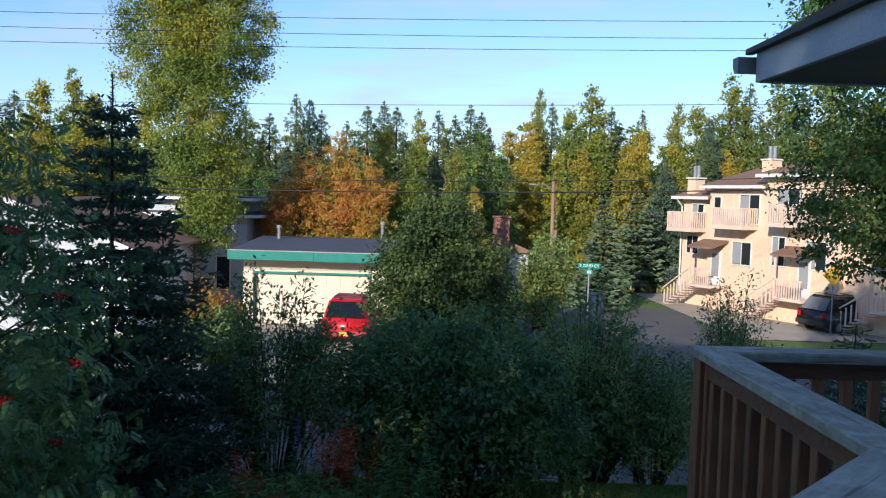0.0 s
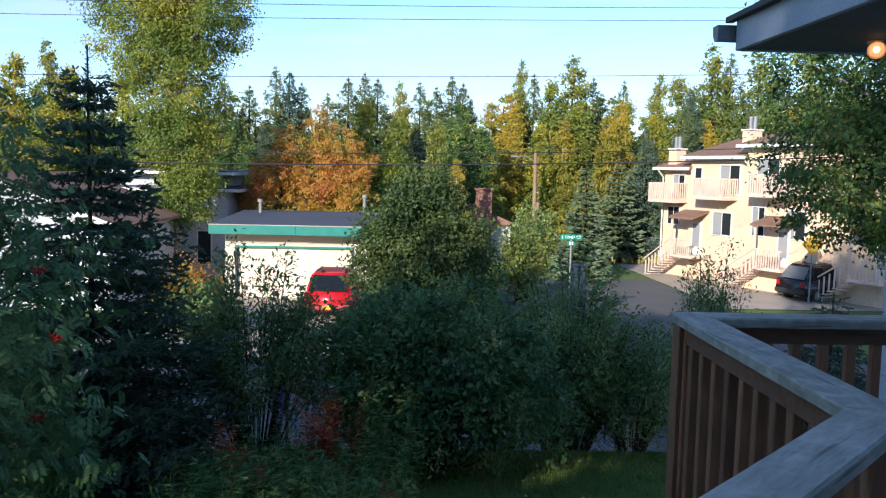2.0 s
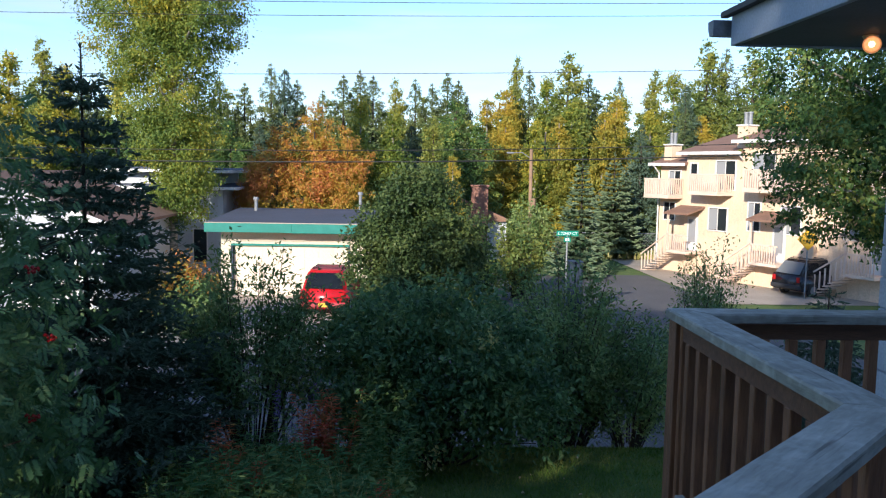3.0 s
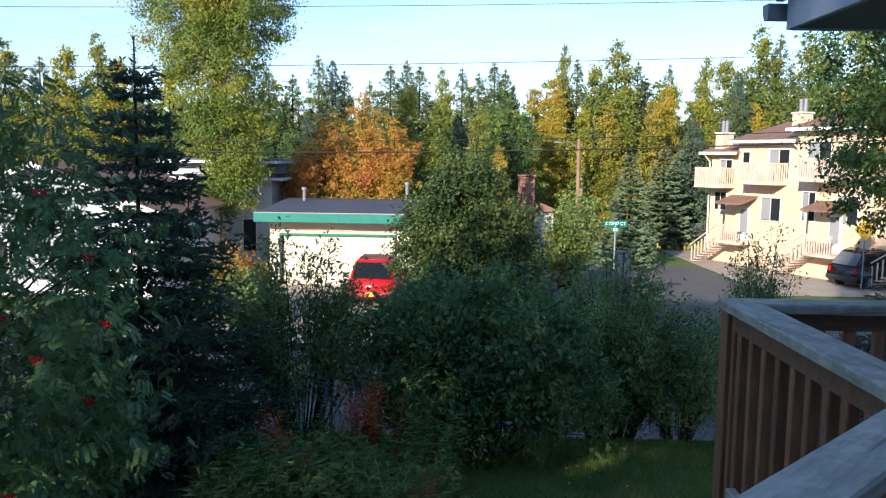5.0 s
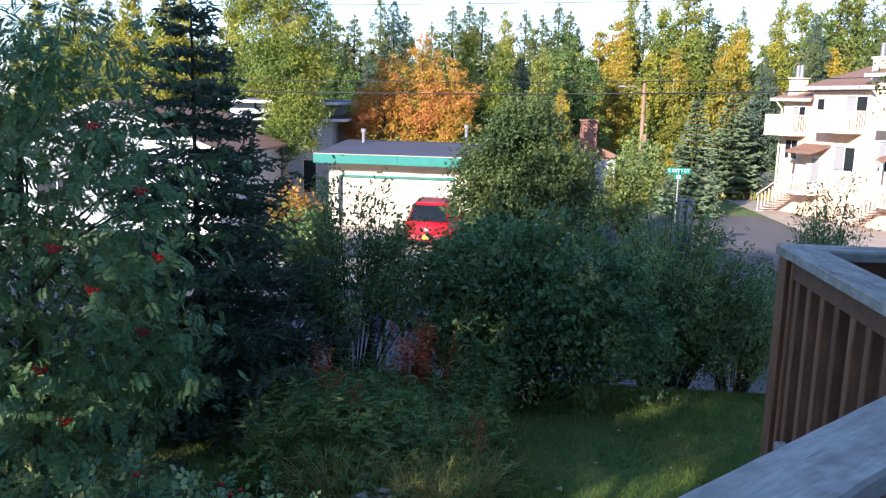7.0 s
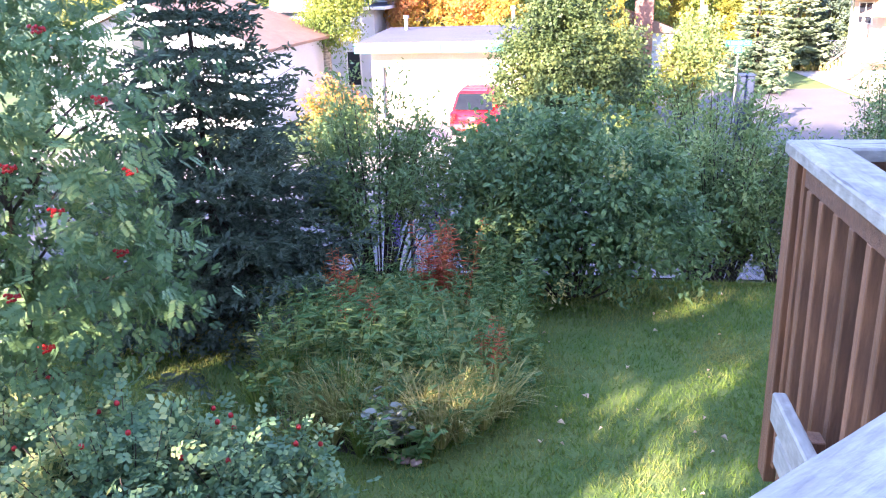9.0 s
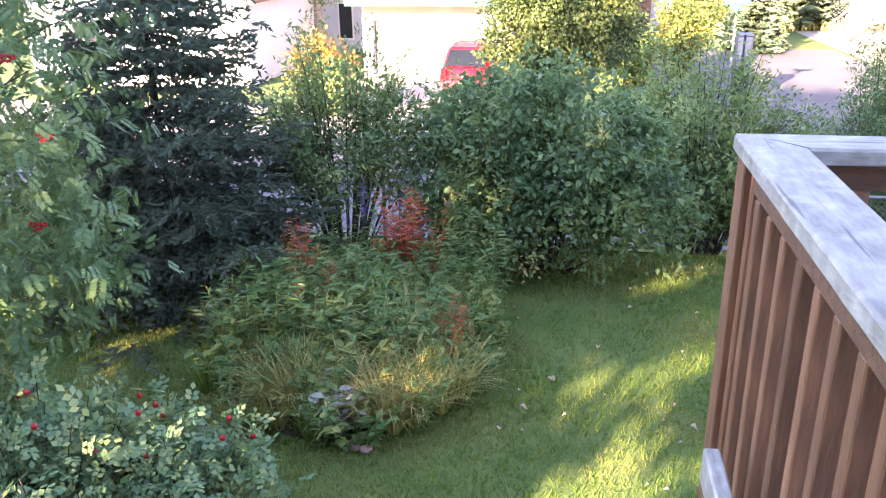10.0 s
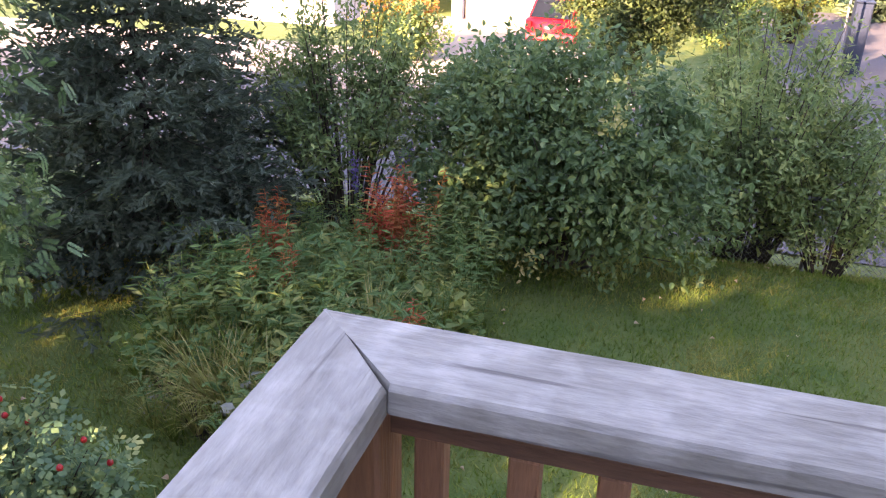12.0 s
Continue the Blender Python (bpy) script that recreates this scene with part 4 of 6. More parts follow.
delph.matrix_basis = pose(-1.65, 9.75, -2.15)
put_copy(delph, pose(-1.4, 9.9, -2.15, 0, 0, 80))
low = weed("low_groundcover", 0.3, 10, LEAF_STRAW, 0.07, "low yellowing plants at the spruce's foot", "plant", proto=LEAF2, spread=0.25)
low.matrix_basis = pose(-3.9, 8.15, -2.15)
for k in range(16):
    put_copy(low, pose(-4.9 + 0.16 * k + RNG.uniform(-0.1, 0.1), 8.2 + RNG.uniform(-0.12, 0.3), -2.15, 0, 0, 50 * k) @ Matrix.Scale(RNG.uniform(0.5, 1.0), 4))
for x, y, s in ((-0.9, 6.33, 1.0), (-0.79, 6.3, 0.8), (-1.0, 6.36, 0.7)):
    bm = bmesh.new()
    bmesh.ops.create_icosphere(bm, subdivisions=3, radius=0.06 * s)
    for v in bm.verts:
        v.co *= 1 + 0.25 * noise.noise(v.co * 14 + Vector((x * 9, y, 0)))
        v.co.z *= 0.6
    ob = part("garden_stone", bm, STONE, None, "", True)
    ob.location = (x, y, -2.13)
    tagged(ob, "reddish edging stone of the flower bed", "stone", "edging stones")

# ---- fallen leaves on the lawn ----
bm = bmesh.new()
ring = [(0, 0), (0.02, 0.012), (0.034, 0.036), (0.022, 0.05), (0.014, 0.07), (0, 0.085), (-0.016, 0.066), (-0.026, 0.05), (-0.034, 0.034), (-0.02, 0.01)]
vs = [bm.verts.new((x, y - 0.04, 0.012 + 0.35 * abs(x) + 0.02 * math.sin(y * 50))) for x, y in ring]
cv = bm.verts.new((0, 0.0, 0.008))
for i in range(len(vs)):
    bm.faces.new((cv, vs[i], vs[(i + 1) % len(vs)]))
fallen = mesh_of(bm, "fallen_leaf", DEADLEAF)
spots = [(0.36, 7.0), (0.2, 6.69), (0.57, 7.49), (0.98, 8.12), (-1.48, 5.98), (1.7, 6.9)]
spots += [(RNG.uniform(-0.2, 4.6), RNG.uniform(6.0, 11.2)) for k in range(46)] + [(RNG.uniform(-4.2, -2.4), RNG.uniform(6.0, 8.0)) for k in range(8)]
for k, (x, y) in enumerate(spots):
    ob = new("fallen_leaf", fallen)
    ob.matrix_basis = pose(x, y, ground_z(x, y) + 0.03, RNG.uniform(-25, 25), RNG.uniform(-25, 25), RNG.uniform(0, 360)) @ Matrix.Scale(RNG.uniform(0.6, 1.0) if k < 6 else RNG.uniform(0.25, 0.6), 4)
    tagged(ob, "dry fallen leaf lying on the lawn", "leaf", "fallen leaves")

# ---- wire fence behind the shrubs ----
fence = thing("chain_link_fence", "low galvanised chain-link fence behind the shrubs", "fence")
fz = ground_z(0, 11.45)
part("top_rail", tube(bmesh.new(), [(-9, 11.45, -1.58), (0, 11.45, -1.56), (9, 11.45, -1.56)], 0.02, 0.02, 8), METAL, fence)
for x in np.arange(-9, 9.1, 2.4):
    part("post", tube(bmesh.new(), [(x, 11.45, fz - 0.1), (x, 11.45, -1.53)], 0.025, 0.025, 8), METAL, fence)
bm = bmesh.new()
for k in range(-150, 150):
    for s in (1, -1):
        x = k * 0.062
        h = -1.58 - (fz + 0.03)
        x1 = x + s * h
        if -9 < x < 9 and -9 < x1 < 9:
            a, b = Vector((x, 11.45 + 0.003 * s, fz + 0.03)), Vector((x1, 11.45 + 0.003 * s, -1.58))
            w = Vector((0.002, 0, 0))
            bm.faces.new([bm.verts.new(p) for p in (a - w, a + w, b + w, b - w)])
part("mesh_wire", bm, METAL, fence)


# ---- across the street: the garage ----
garage = thing("garage", "cream garage with a teal fascia and a flat dark roof", "garage")
GZ = ground_z(0, 37) - 0.05
bm = bmesh.new()
box(bm, -8.5, -8.02, 37.0, 37.25, GZ, -0.95), box(bm, -2.75, -1.9, 37.0, 37.25, GZ, -0.95), box(bm, -8.02, -2.75, 37.0, 37.25, -1.95, -0.95)
part("front_wall", bm, CREAM, garage)
bm = bmesh.new()
box(bm, -8.5, -8.3, 37.25, 43, GZ, -0.9), box(bm, -2.1, -1.9, 37.25, 43, GZ, -0.9), box(bm, -8.5, -1.9, 43, 43.2, GZ, -0.75)
part("wall", bm, CREAM, garage)
bm = bmesh.new()
prism(bm, [(36.02, -1.0), (43.6, -0.72), (43.6, -0.6), (36.02, -0.88)], -9.0, -1.5, axis="x")
part("roof", bm, ROOF_DARK, garage, "flat dark roll roofing")
part("roof_edge", boxed(-9.0, -1.5, 35.99, 36.1, -0.9, -0.86, bevel=0.004), CONCRETE, garage)
part("fascia", boxed(-9.0, -5.2, 35.95, 36.0, -1.3, -0.9, bevel=0.006), TEAL, garage, "teal painted fascia")
part("fascia", boxed(-5.195, -1.5, 35.955, 36.0, -1.32, -0.9, bevel=0.006), TEAL, garage, "teal painted fascia")
part("soffit", boxed(-9.0, -1.5, 36.02, 37.0, -1.06, -1.02), CREAM, garage)
part("door_trim", boxed(-8.05, -2.7, 36.955, 37.0, -1.98, -1.88, bevel=0.004), TEAL, garage)
for x in (-8.04, -2.78):
    part("door_trim", boxed(x, x + 0.09, 36.955, 37.0, GZ, -1.98, bevel=0.004), NAVY, garage)
gdoor = part("garage_door", boxed(-7.95, -2.8, 37.12, 37.16, GZ, -1.95), CREAM, garage)
dz = (-1.98 - GZ) / 4
for r in range(4):
    for c in range(8):
        x0 = -7.92 + c * 0.64
        part("door_panel", boxed(x0 + 0.035, x0 + 0.6, 37.105, 37.125, GZ + r * dz + 0.05, GZ + (r + 1) * dz - 0.05, bevel=0.006), CREAM, gdoor)
for k in range(9):
    z = -4.2 + 0.26 * k
    part("siding_board", boxed(-8.51, -8.06, 36.97, 36.999, z, z + 0.245, bevel=0.004), CREAM, garage)
for x, y, h in ((-7.85, 42.0, 0.65), (-2.6, 43.0, 0.95)):
    v = thing("vent_pipe", "pale metal vent pipe on the flat roof", "pipe", (x, y, -0.66), 0, "roof vents")
    part("pipe", tube(bmesh.new(), [(0, 0, -0.05), (0, 0, h - 0.12)], 0.09, 0.09, 10), METAL, v)
    part("cap", tube(bmesh.new(), [(0, 0, h - 0.1), (0, 0, h), (0, 0, h + 0.05)], 0.15, 0.13, 10), METAL, v)

# ---- the red car, its back towards the street ----
def car(name, label, paint, roof_paint, at, turn, rear_glass, hatch=True, plate=True):
    t = thing(name, label, "car", at, turn)
    t.scale = (1.04, 1.04, 1.1)
    W, L = 0.88, 4.4
    # side outline, from the back bumper (y = 0) forwards
    low = [(0.02, 0.32), (0.0, 0.62), (0.06, 0.98), (0.9, 1.0), (3.2, 1.0), (4.15, 0.86), (4.36, 0.7), (4.4, 0.4), (4.25, 0.28), (0.3, 0.26)]
    bm = bmesh.new()
    prism(bm, low, -W, W, axis="x")
    bmesh.ops.bevel(bm, geom=[e for e in bm.edges], offset=0.045, segments=2, affect="EDGES")
    part("body", bm, paint, t, "", True)
    cab = [(0.12, 0.97), (0.62, 1.58), (0.85, 1.62), (2.25, 1.6), (3.1, 0.99)]
    bm = bmesh.new()
    prism(bm, cab, -W + 0.06, W - 0.06, axis="x")
    for v in bm.verts:
        if v.co.z > 1.3:
            v.co.x *= 0.82
    bmesh.ops.bevel(bm, geom=[e for e in bm.edges], offset=0.05, segments=2, affect="EDGES")
    part("cabin", bm, paint, t, "", True)
    bm = bmesh.new()
    box(bm, -0.62, 0.62, 0.72, 2.2, 1.605, 1.635, bevel=0.012)
    part("roof", bm, roof_paint, t)
    def pane(pts, nm):
        b = bmesh.new()
        vs = [b.verts.new(p) for p in pts]
        b.faces.new(vs)
        bmesh.ops.solidify(b, geom=b.faces[:], thickness=0.012)
        part(nm, b, rear_glass if nm == "rear_window" else GLASS, t)
    pane([(-0.72, 0.10, 1.03), (0.72, 0.10, 1.03), (0.60, 0.53, 1.545), (-0.60, 0.53, 1.545)], "rear_window")
    pane([(-0.70, 3.08, 1.05), (0.70, 3.08, 1.05), (0.60, 2.36, 1.56), (-0.60, 2.36, 1.56)], "windscreen")
    for s in (-1, 1):
        for y0, y1 in ((0.55, 1.35), (1.43, 2.5)):
            pane([(s * 0.838, y0 - 0.12, 1.05), (s * 0.838, y1 + 0.12, 1.05), (s * 0.70, y1 - 0.1, 1.54), (s * 0.70, y0 + 0.12, 1.54)], "side_window")
        m = part("mirror", boxed(s * 0.9, s * 1.08, 2.62, 2.74, 1.02, 1.18, bevel=0.03), DARKTRIM, t)
        part("rail", boxed(s * 0.55 - 0.015, s * 0.55 + 0.015, 0.8, 2.1, 1.66, 1.69, bevel=0.006), DARKTRIM, t)
        part("tail_light", boxed(s * 0.72 - 0.09, s * 0.72 + 0.09, -0.025, 0.05, 0.68, 0.92, bevel=0.02), LAMPRED, t)
        part("head_light", boxed(s * 0.66 - 0.14, s * 0.66 + 0.14, 4.3, 4.42, 0.56, 0.7, bevel=0.02), LAMPCLEAR, t)
        for y in (0.85, 3.45):
            w = part("wheel", tube(bmesh.new(), [(s * 0.9, y, 0.31), (s * 0.66, y, 0.31)], 0.2, 0.2, 18), METAL, t)
            b = bmesh.new()
            ring = []
            for k in range(24):
                a = 2 * math.pi * k / 24
                c, sn = math.cos(a), math.sin(a)
                ring.append([b.verts.new((s * x, y + r * c, 0.31 + r * sn)) for x, r in ((0.91, 0.21), (0.92, 0.28), (0.88, 0.315), (0.72, 0.315), (0.68, 0.28), (0.68, 0.21))])
            for p, q in zip(ring, ring[1:] + ring[:1]):
                for j in range(6):
                    b.faces.new((p[j], p[(j + 1) % 6], q[(j + 1) % 6], q[j]))
            part("tyre", b, RUBBER, w, "", True)
    for y in (1.0, 1.75):
        part("crossbar", boxed(-0.56, 0.56, y, y + 0.04, 1.685, 1.71, bevel=0.006), DARKTRIM, t)
    part("bumper", boxed(-0.86, 0.86, -0.09, 0.1, 0.36, 0.56, bevel=0.04), DARKTRIM if not plate else roof_paint, t)
    if plate:
        part("licence_plate", boxed(-0.17, 0.17, -0.115, -0.092, 0.4, 0.55), PLATE, t, "yellow licence plate")
    return t


car("red_car", "red hatchback parked before the garage door", REDPAINT, REDFADED, (-3.32, 31.4, ground_z(0, 33) + 0.02), -4, GLASS)
car("dark_suv", "dark blue estate car parked by the townhouses", BLACKPAINT, BLACKPAINT, (18.6, 39.2, ground_z(0, 40) + 0.0), -68, GLASSPALE, plate=False)
# odds and ends beside the garage door
crate = thing("wooden_crate", "small orange wooden crate stacked beside the garage", "crate", (-1.75, 35.6, ground_z(0, 35.6) + 0.04))
for k in range(5):
    part("slat", boxed(-0.4, 0.4, -0.3, -0.27, 0.05 + 0.2 * k, 0.2 + 0.2 * k, bevel=0.005), POLEWOOD, crate)
for x in (-0.38, 0.34):
    part("post", boxed(x, x + 0.05, -0.26, 0.25, 0, 1.05), POLEWOOD, crate)
bin_ = thing("rubbish_bin", "grey plastic rubbish bin beside the garage", "bin", (-0.85, 35.4, ground_z(0, 35.4) + 0.04))
bm = boxed(-0.28, 0.28, -0.3, 0.3, 0.06, 0.95, bevel=0.03)
for v in bm.verts:
    if v.co.z < 0.4:
        v.co.x, v.co.y = v.co.x * 0.82, v.co.y * 0.82
part("body", bm, DARKTRIM, bin_)
part("lid", boxed(-0.3, 0.3, -0.34, 0.32, 0.95, 1.02, bevel=0.02), DARKTRIM, bin_)
for x in (-0.25, 0.25):
    part("wheel", tube(bmesh.new(), [(x - 0.03, 0.25, 0.1), (x + 0.03, 0.25, 0.1)], 0.1, 0.1, 12), RUBBER, bin_)


# ---- neighbouring houses ----
def window(parent, x0, x1, z0, z1, y, panes=2, frame_mat=WHITE, glass_mat=GLASS):
    w = part("window", boxed(x0, x1, y - 0.02, y + 0.03, z0, z1), DARKTRIM, parent)
    f = 0.07
    for a, b, c, d in ((x0 - f, x1 + f, z0 - f, z0), (x0 - f, x1 + f, z1, z1 + f), (x0 - f, x0, z0, z1), (x1, x1 + f, z0, z1)):
        part("frame", boxed(a, b, y - 0.06, y, c, d, bevel=0.006), frame_mat, w)
    step = (x1 - x0) / panes
    for k in range(panes):
        part("pane", boxed(x0 + k * step + 0.025, x0 + (k + 1) * step - 0.025, y - 0.035, y - 0.022, z0 + 0.03, z1 - 0.03), glass_mat if k % 2 == 0 else GLASS, w)
        if k:
            part("mullion", boxed(x0 + k * step - 0.025, x0 + k * step + 0.025, y - 0.05, y - 0.02, z0, z1), frame_mat, w)
    return w


h2 = thing("neighbour_house", "pale grey two-storey house with white-edged flat eaves", "house", (-10.2, 45.0, ground_z(0, 45)))
part("wall", boxed(-6, 0, 0, 7, -0.1, 4.75), GREYSIDING, h2)
part("wall", boxed(-6, -0.6, 0.6, 7, 4.75, 5.7), GREYSIDING, h2)
for z, x1, y0 in ((4.72, 0.75, -0.7), (5.62, 0.3, -0.2)):
    bm = bmesh.new()
    prism(bm, [(-6.5, z - 0.02), (x1, z - 0.02), (x1, z + 0.1), (-0.4, z + 0.22), (-6.5, z + 0.22)], y0, 7.5, axis="y")
    part("roof", bm, ROOF_DARK, h2)
    part("fascia", boxed(-6.5, x1 + 0.02, y0 - 0.04, y0, z - 0.04, z + 0.12, bevel=0.005), WHITE, h2)
    part("fascia", boxed(x1, x1 + 0.04, y0, 7.5, z - 0.04, z + 0.12, bevel=0.005), WHITE, h2)
window(h2, -1.6, -0.9, 0.7, 2.5, 0.0, 1)
window(h2, -4.6, -3.2, 3.0, 4.0, 0.0, 2)
part("carport_roof", boxed(0.8, 6.4, 4.0, 8.0, 3.85, 3.98), ROOF_DARK, h2)
part("carport_fascia", boxed(0.8, 6.4, 3.94, 4.0, 3.84, 4.0, bevel=0.005), WHITE, h2)
for x in (1.0, 6.2):
    part("carport_post", boxed(x, x + 0.12, 4.1, 4.22, -0.1, 3.85), WHITE, h2)

h3 = thing("white_house", "white gabled house with a pale garage door", "house", (-16.6, 33.0, ground_z(0, 33)))
bm = bmesh.new()
prism(bm, [(-5.2, -0.1), (4.4, -0.1), (4.4, 3.5), (-0.4, 5.3), (-5.2, 3.5)], 0, 9, axis="y")
part("wall", bm, GREYSIDING, h3)
for s in (1, -1):
    bm = bmesh.new()
    e = 5.0 if s > 0 else -5.8
    prism(bm, [(-0.4, 5.34), (e, 3.32), (e, 3.44), (-0.4, 5.48)], -0.6, 9.4, axis="y")
    part("roof", bm, ROOF_BROWN, h3)
    bm = bmesh.new()
    prism(bm, [(-0.4, 5.28), (e, 3.26), (e, 3.46), (-0.4, 5.5)], -0.66, -0.605, axis="y")
    part("rake_board", bm, WHITE, h3, "white rake board")
gd = part("garage_door", boxed(0.6, 3.9, -0.05, -0.01, 0, 2.15), WHITE, h3)
for r in range(4):
    for c in range(5):
        part("door_panel", boxed(0.66 + c * 0.65, 1.24 + c * 0.65, -0.065, -0.045, 0.06 + r * 0.53, 0.52 + r * 0.53, bevel=0.006), WHITE, gd)
window(h3, -3.6, -1.8, 1.0, 2.2, 0.0, 2)
window(h3, -1.0, 0.4, 3.2, 4.2, 0.0, 2)
ch = thing("brick_chimney", "brown brick chimney of a house behind the trees", "chimney", (4.7, 55, ground_z(0, 55)))
part("chimney_shaft", boxed(-0.55, 0.55, -0.4, 0.4, -0.1, 5.0, bevel=0.02), BRICK, ch)
part("cap", boxed(-0.62, 0.62, -0.47, 0.47, 5.0, 5.12, bevel=0.02), BRICK, ch)
part("house_roof", prism(bmesh.new(), [(-5.5, 2.6), (2.5, 2.6), (-1.5, 4.3)], 0.6, 8, axis="y"), ROOF_BROWN, ch)
part("house_wall", boxed(-5, 2, 0.9, 7.8, -0.1, 2.6), GREYSIDING, ch)

# ---- townhouses ----
TWA = math.degrees(math.atan2(-0.91, 0.42))
tw = thing("townhouses", "peach three-storey townhouses with white balconies and brown roofs", "house", (15.8, 51.0, 0), TWA)
G = ground_z(0, 49) - 0.1
UNITS = ((0.0, 2.6, 2.1, 0.0), (2.6, 7.2, 2.75, -0.35), (7.2, 12.0, 3.35, -0.7), (12.0, 18.5, 3.35, -0.35))
for a, b, ez, f in UNITS:
    part("wall", boxed(a, b, f, 9, G, ez + 0.05), PEACH, tw)
    # upright battens of the siding
    for x in np.arange(a + 0.6, b, 0.6):
        part("batten", boxed(x - 0.02, x + 0.02, f - 0.02, f, G, ez - 0.05), PEACH, tw)
    bm = bmesh.new()
    prism(bm, [(f - 0.6, ez), (4.5, ez + 1.45), (9.6, ez), (9.6, ez + 0.12), (4.5, ez + 1.6), (f - 0.6, ez + 0.13)], a - (0.5 if a == 0 else 0.3), b + 0.1, axis="x")
    part("roof", bm, ROOF_BROWN, tw, "brown shingled roof")
    part("fascia", boxed(a - (0.5 if a == 0 else 0.3), b + 0.1, f - 0.64, f - 0.6, ez - 0.04, ez + 0.14, bevel=0.005), WHITE, tw)
part("downspout", tube(bmesh.new(), [(-0.05, -0.55, 2.05), (-0.06, -0.1, 1.6), (-0.06, -0.06, G)], 0.05, 0.05, 8), WHITE, tw)
part("downspout", tube(bmesh.new(), [(7.1, -0.9, 2.7), (7.12, -0.45, 2.3), (7.12, -0.42, G)], 0.05, 0.05, 8), WHITE, tw)


def balcony(parent, x0, x1, y0, depth, z0, h=1.0):
    """y0: the wall's face; the balcony stands out from it."""
    b = part("balcony", boxed(x0, x1, y0 - depth, y0, z0 - 0.22, z0, bevel=0.01), PINKWOOD, parent)
    part("rail", boxed(x0, x1, y0 - depth, y0 - depth + 0.06, z0 + h - 0.08, z0 + h, bevel=0.006), PINKWOOD, b)
    for x in (x0, x1 - 0.06):
        part("rail", boxed(x, x + 0.06, y0 - depth + 0.061, y0, z0 + h - 0.08, z0 + h, bevel=0.006), PINKWOOD, b)
    for x in np.arange(x0 + 0.02, x1 - 0.05, 0.155):
        part("slat", boxed(x, x + 0.1, y0 - depth + 0.005, y0 - depth + 0.04, z0, z0 + h - 0.08), PINKWOOD, b)
    for y in np.arange(y0 - depth + 0.1, y0 - 0.05, 0.17):
        for x in (x0 + 0.01, x1 - 0.045):
            part("slat", boxed(x, x + 0.035, y, y + 0.09, z0, z0 + h - 0.08), PINKWOOD, b)
    return b


balcony(tw, -0.1, 2.05, 0.0, 1.25, 0.3)
balcony(tw, 4.05, 6.35, -0.35, 1.25, 0.62)
balcony(tw, 8.4, 11.0, -0.7, 1.25, 0.9)
balcony(tw, 13.4, 16.0, -0.35, 1.25, 0.9)
window(tw, 0.8, 1.75, 0.35, 1.75, 0.0, 2, WHITE, GLASSPALE)
window(tw, 0.45, 1.4, -1.25, -0.2, 0.0, 2)
window(tw, 3.0, 3.5, 1.0, 2.2, -0.35, 1)
window(tw, 5.0, 6.4, 0.75, 2.35, -0.35, 2, WHITE, GLASSPALE)
window(tw, 4.6, 5.95, -1.6, -0.35, -0.35, 2, WHITE, GLASSPALE)
window(tw, 8.0, 9.4, 1.1, 2.7, -0.7, 2, WHITE, GLASSPALE)
window(tw, 7.8, 8.6, -1.4, 0.1, -0.7, 2, WHITE, GLASSPALE)
window(tw, 10.0, 11.2, -1.4, 0.0, -0.7, 2, WHITE, GLASSPALE)
window(tw, 13.5, 15, -1.4, 0.0, -0.35, 2, WHITE, GLASSPALE)
window(tw, 13.5, 15, 1.2, 2.7, -0.35, 2, WHITE, GLASSPALE)


def porch(x0, x1, y0, z0, down):
    """An entry landing with a small roof and steps down to one side."""
    p = part("porch", boxed(x0, x1, y0 - 1.2, y0, z0 - 0.15, z0, bevel=0.01), PINKWOOD, tw)
    bm = bmesh.new()
    prism(bm, [(y0 - 1.35, z0 + 2.15), (y0, z0 + 2.55), (y0, z0 + 2.66), (y0 - 1.35, z0 + 2.25)], x0 - 0.15, x1 + 0.15, axis="x")
    part("porch_roof", bm, ROOF_BROWN, p)
    part("porch_post", boxed(x0, x0 + 0.1, y0 - 1.2, y0 - 1.1, z0, z0 + 2.2), PINKWOOD, p)
    part("front_door", boxed(x0 + 0.5, x0 + 1.35, y0 - 0.05, y0 - 0.01, z0, z0 + 2.03, bevel=0.01), WHITE, p, "white front door")
    part("storm_glass", boxed(x0 + 0.64, x0 + 1.2, y0 - 0.065, y0 - 0.052, z0 + 0.5, z0 + 1.85), GLASSPALE, p)
    part("rail", boxed(x0, x1, y0 - 1.2, y0 - 1.14, z0 + 0.9, z0 + 0.98), PINKWOOD, p)
    for x in np.arange(x0 + 0.05, x1 - 0.05, 0.16):
        part("slat", boxed(x, x + 0.06, y0 - 1.19, y0 - 1.15, z0, z0 + 0.9), PINKWOOD, p)
    nst = int((z0 - G) / 0.18)
    for k in range(nst):
        xa = x0 - 0.28 * (k + 1)
        part("step", boxed(xa, xa + 0.3, y0 - 1.15, y0 - 0.1, z0 - 0.18 * (k + 1) - 0.05, z0 - 0.18 * (k + 1)), PINKWOOD, p)
        part("slat", boxed(xa + 0.1, xa + 0.17, y0 - 1.2, y0 - 1.16, z0 - 0.18 * (k + 1), z0 - 0.18 * (k + 1) + 0.85), PINKWOOD, p)
    bm = bmesh.new()
    e, d = 0.28 * nst, 0.18 * nst
    prism(bm, [(x0, z0 + 0.9), (x0, z0 + 0.98), (x0 - e, z0 + 0.98 - d), (x0 - e, z0 + 0.9 - d)], y0 - 1.21, y0 - 1.15, axis="y")
    part("hand_rail", bm, PINKWOOD, p)


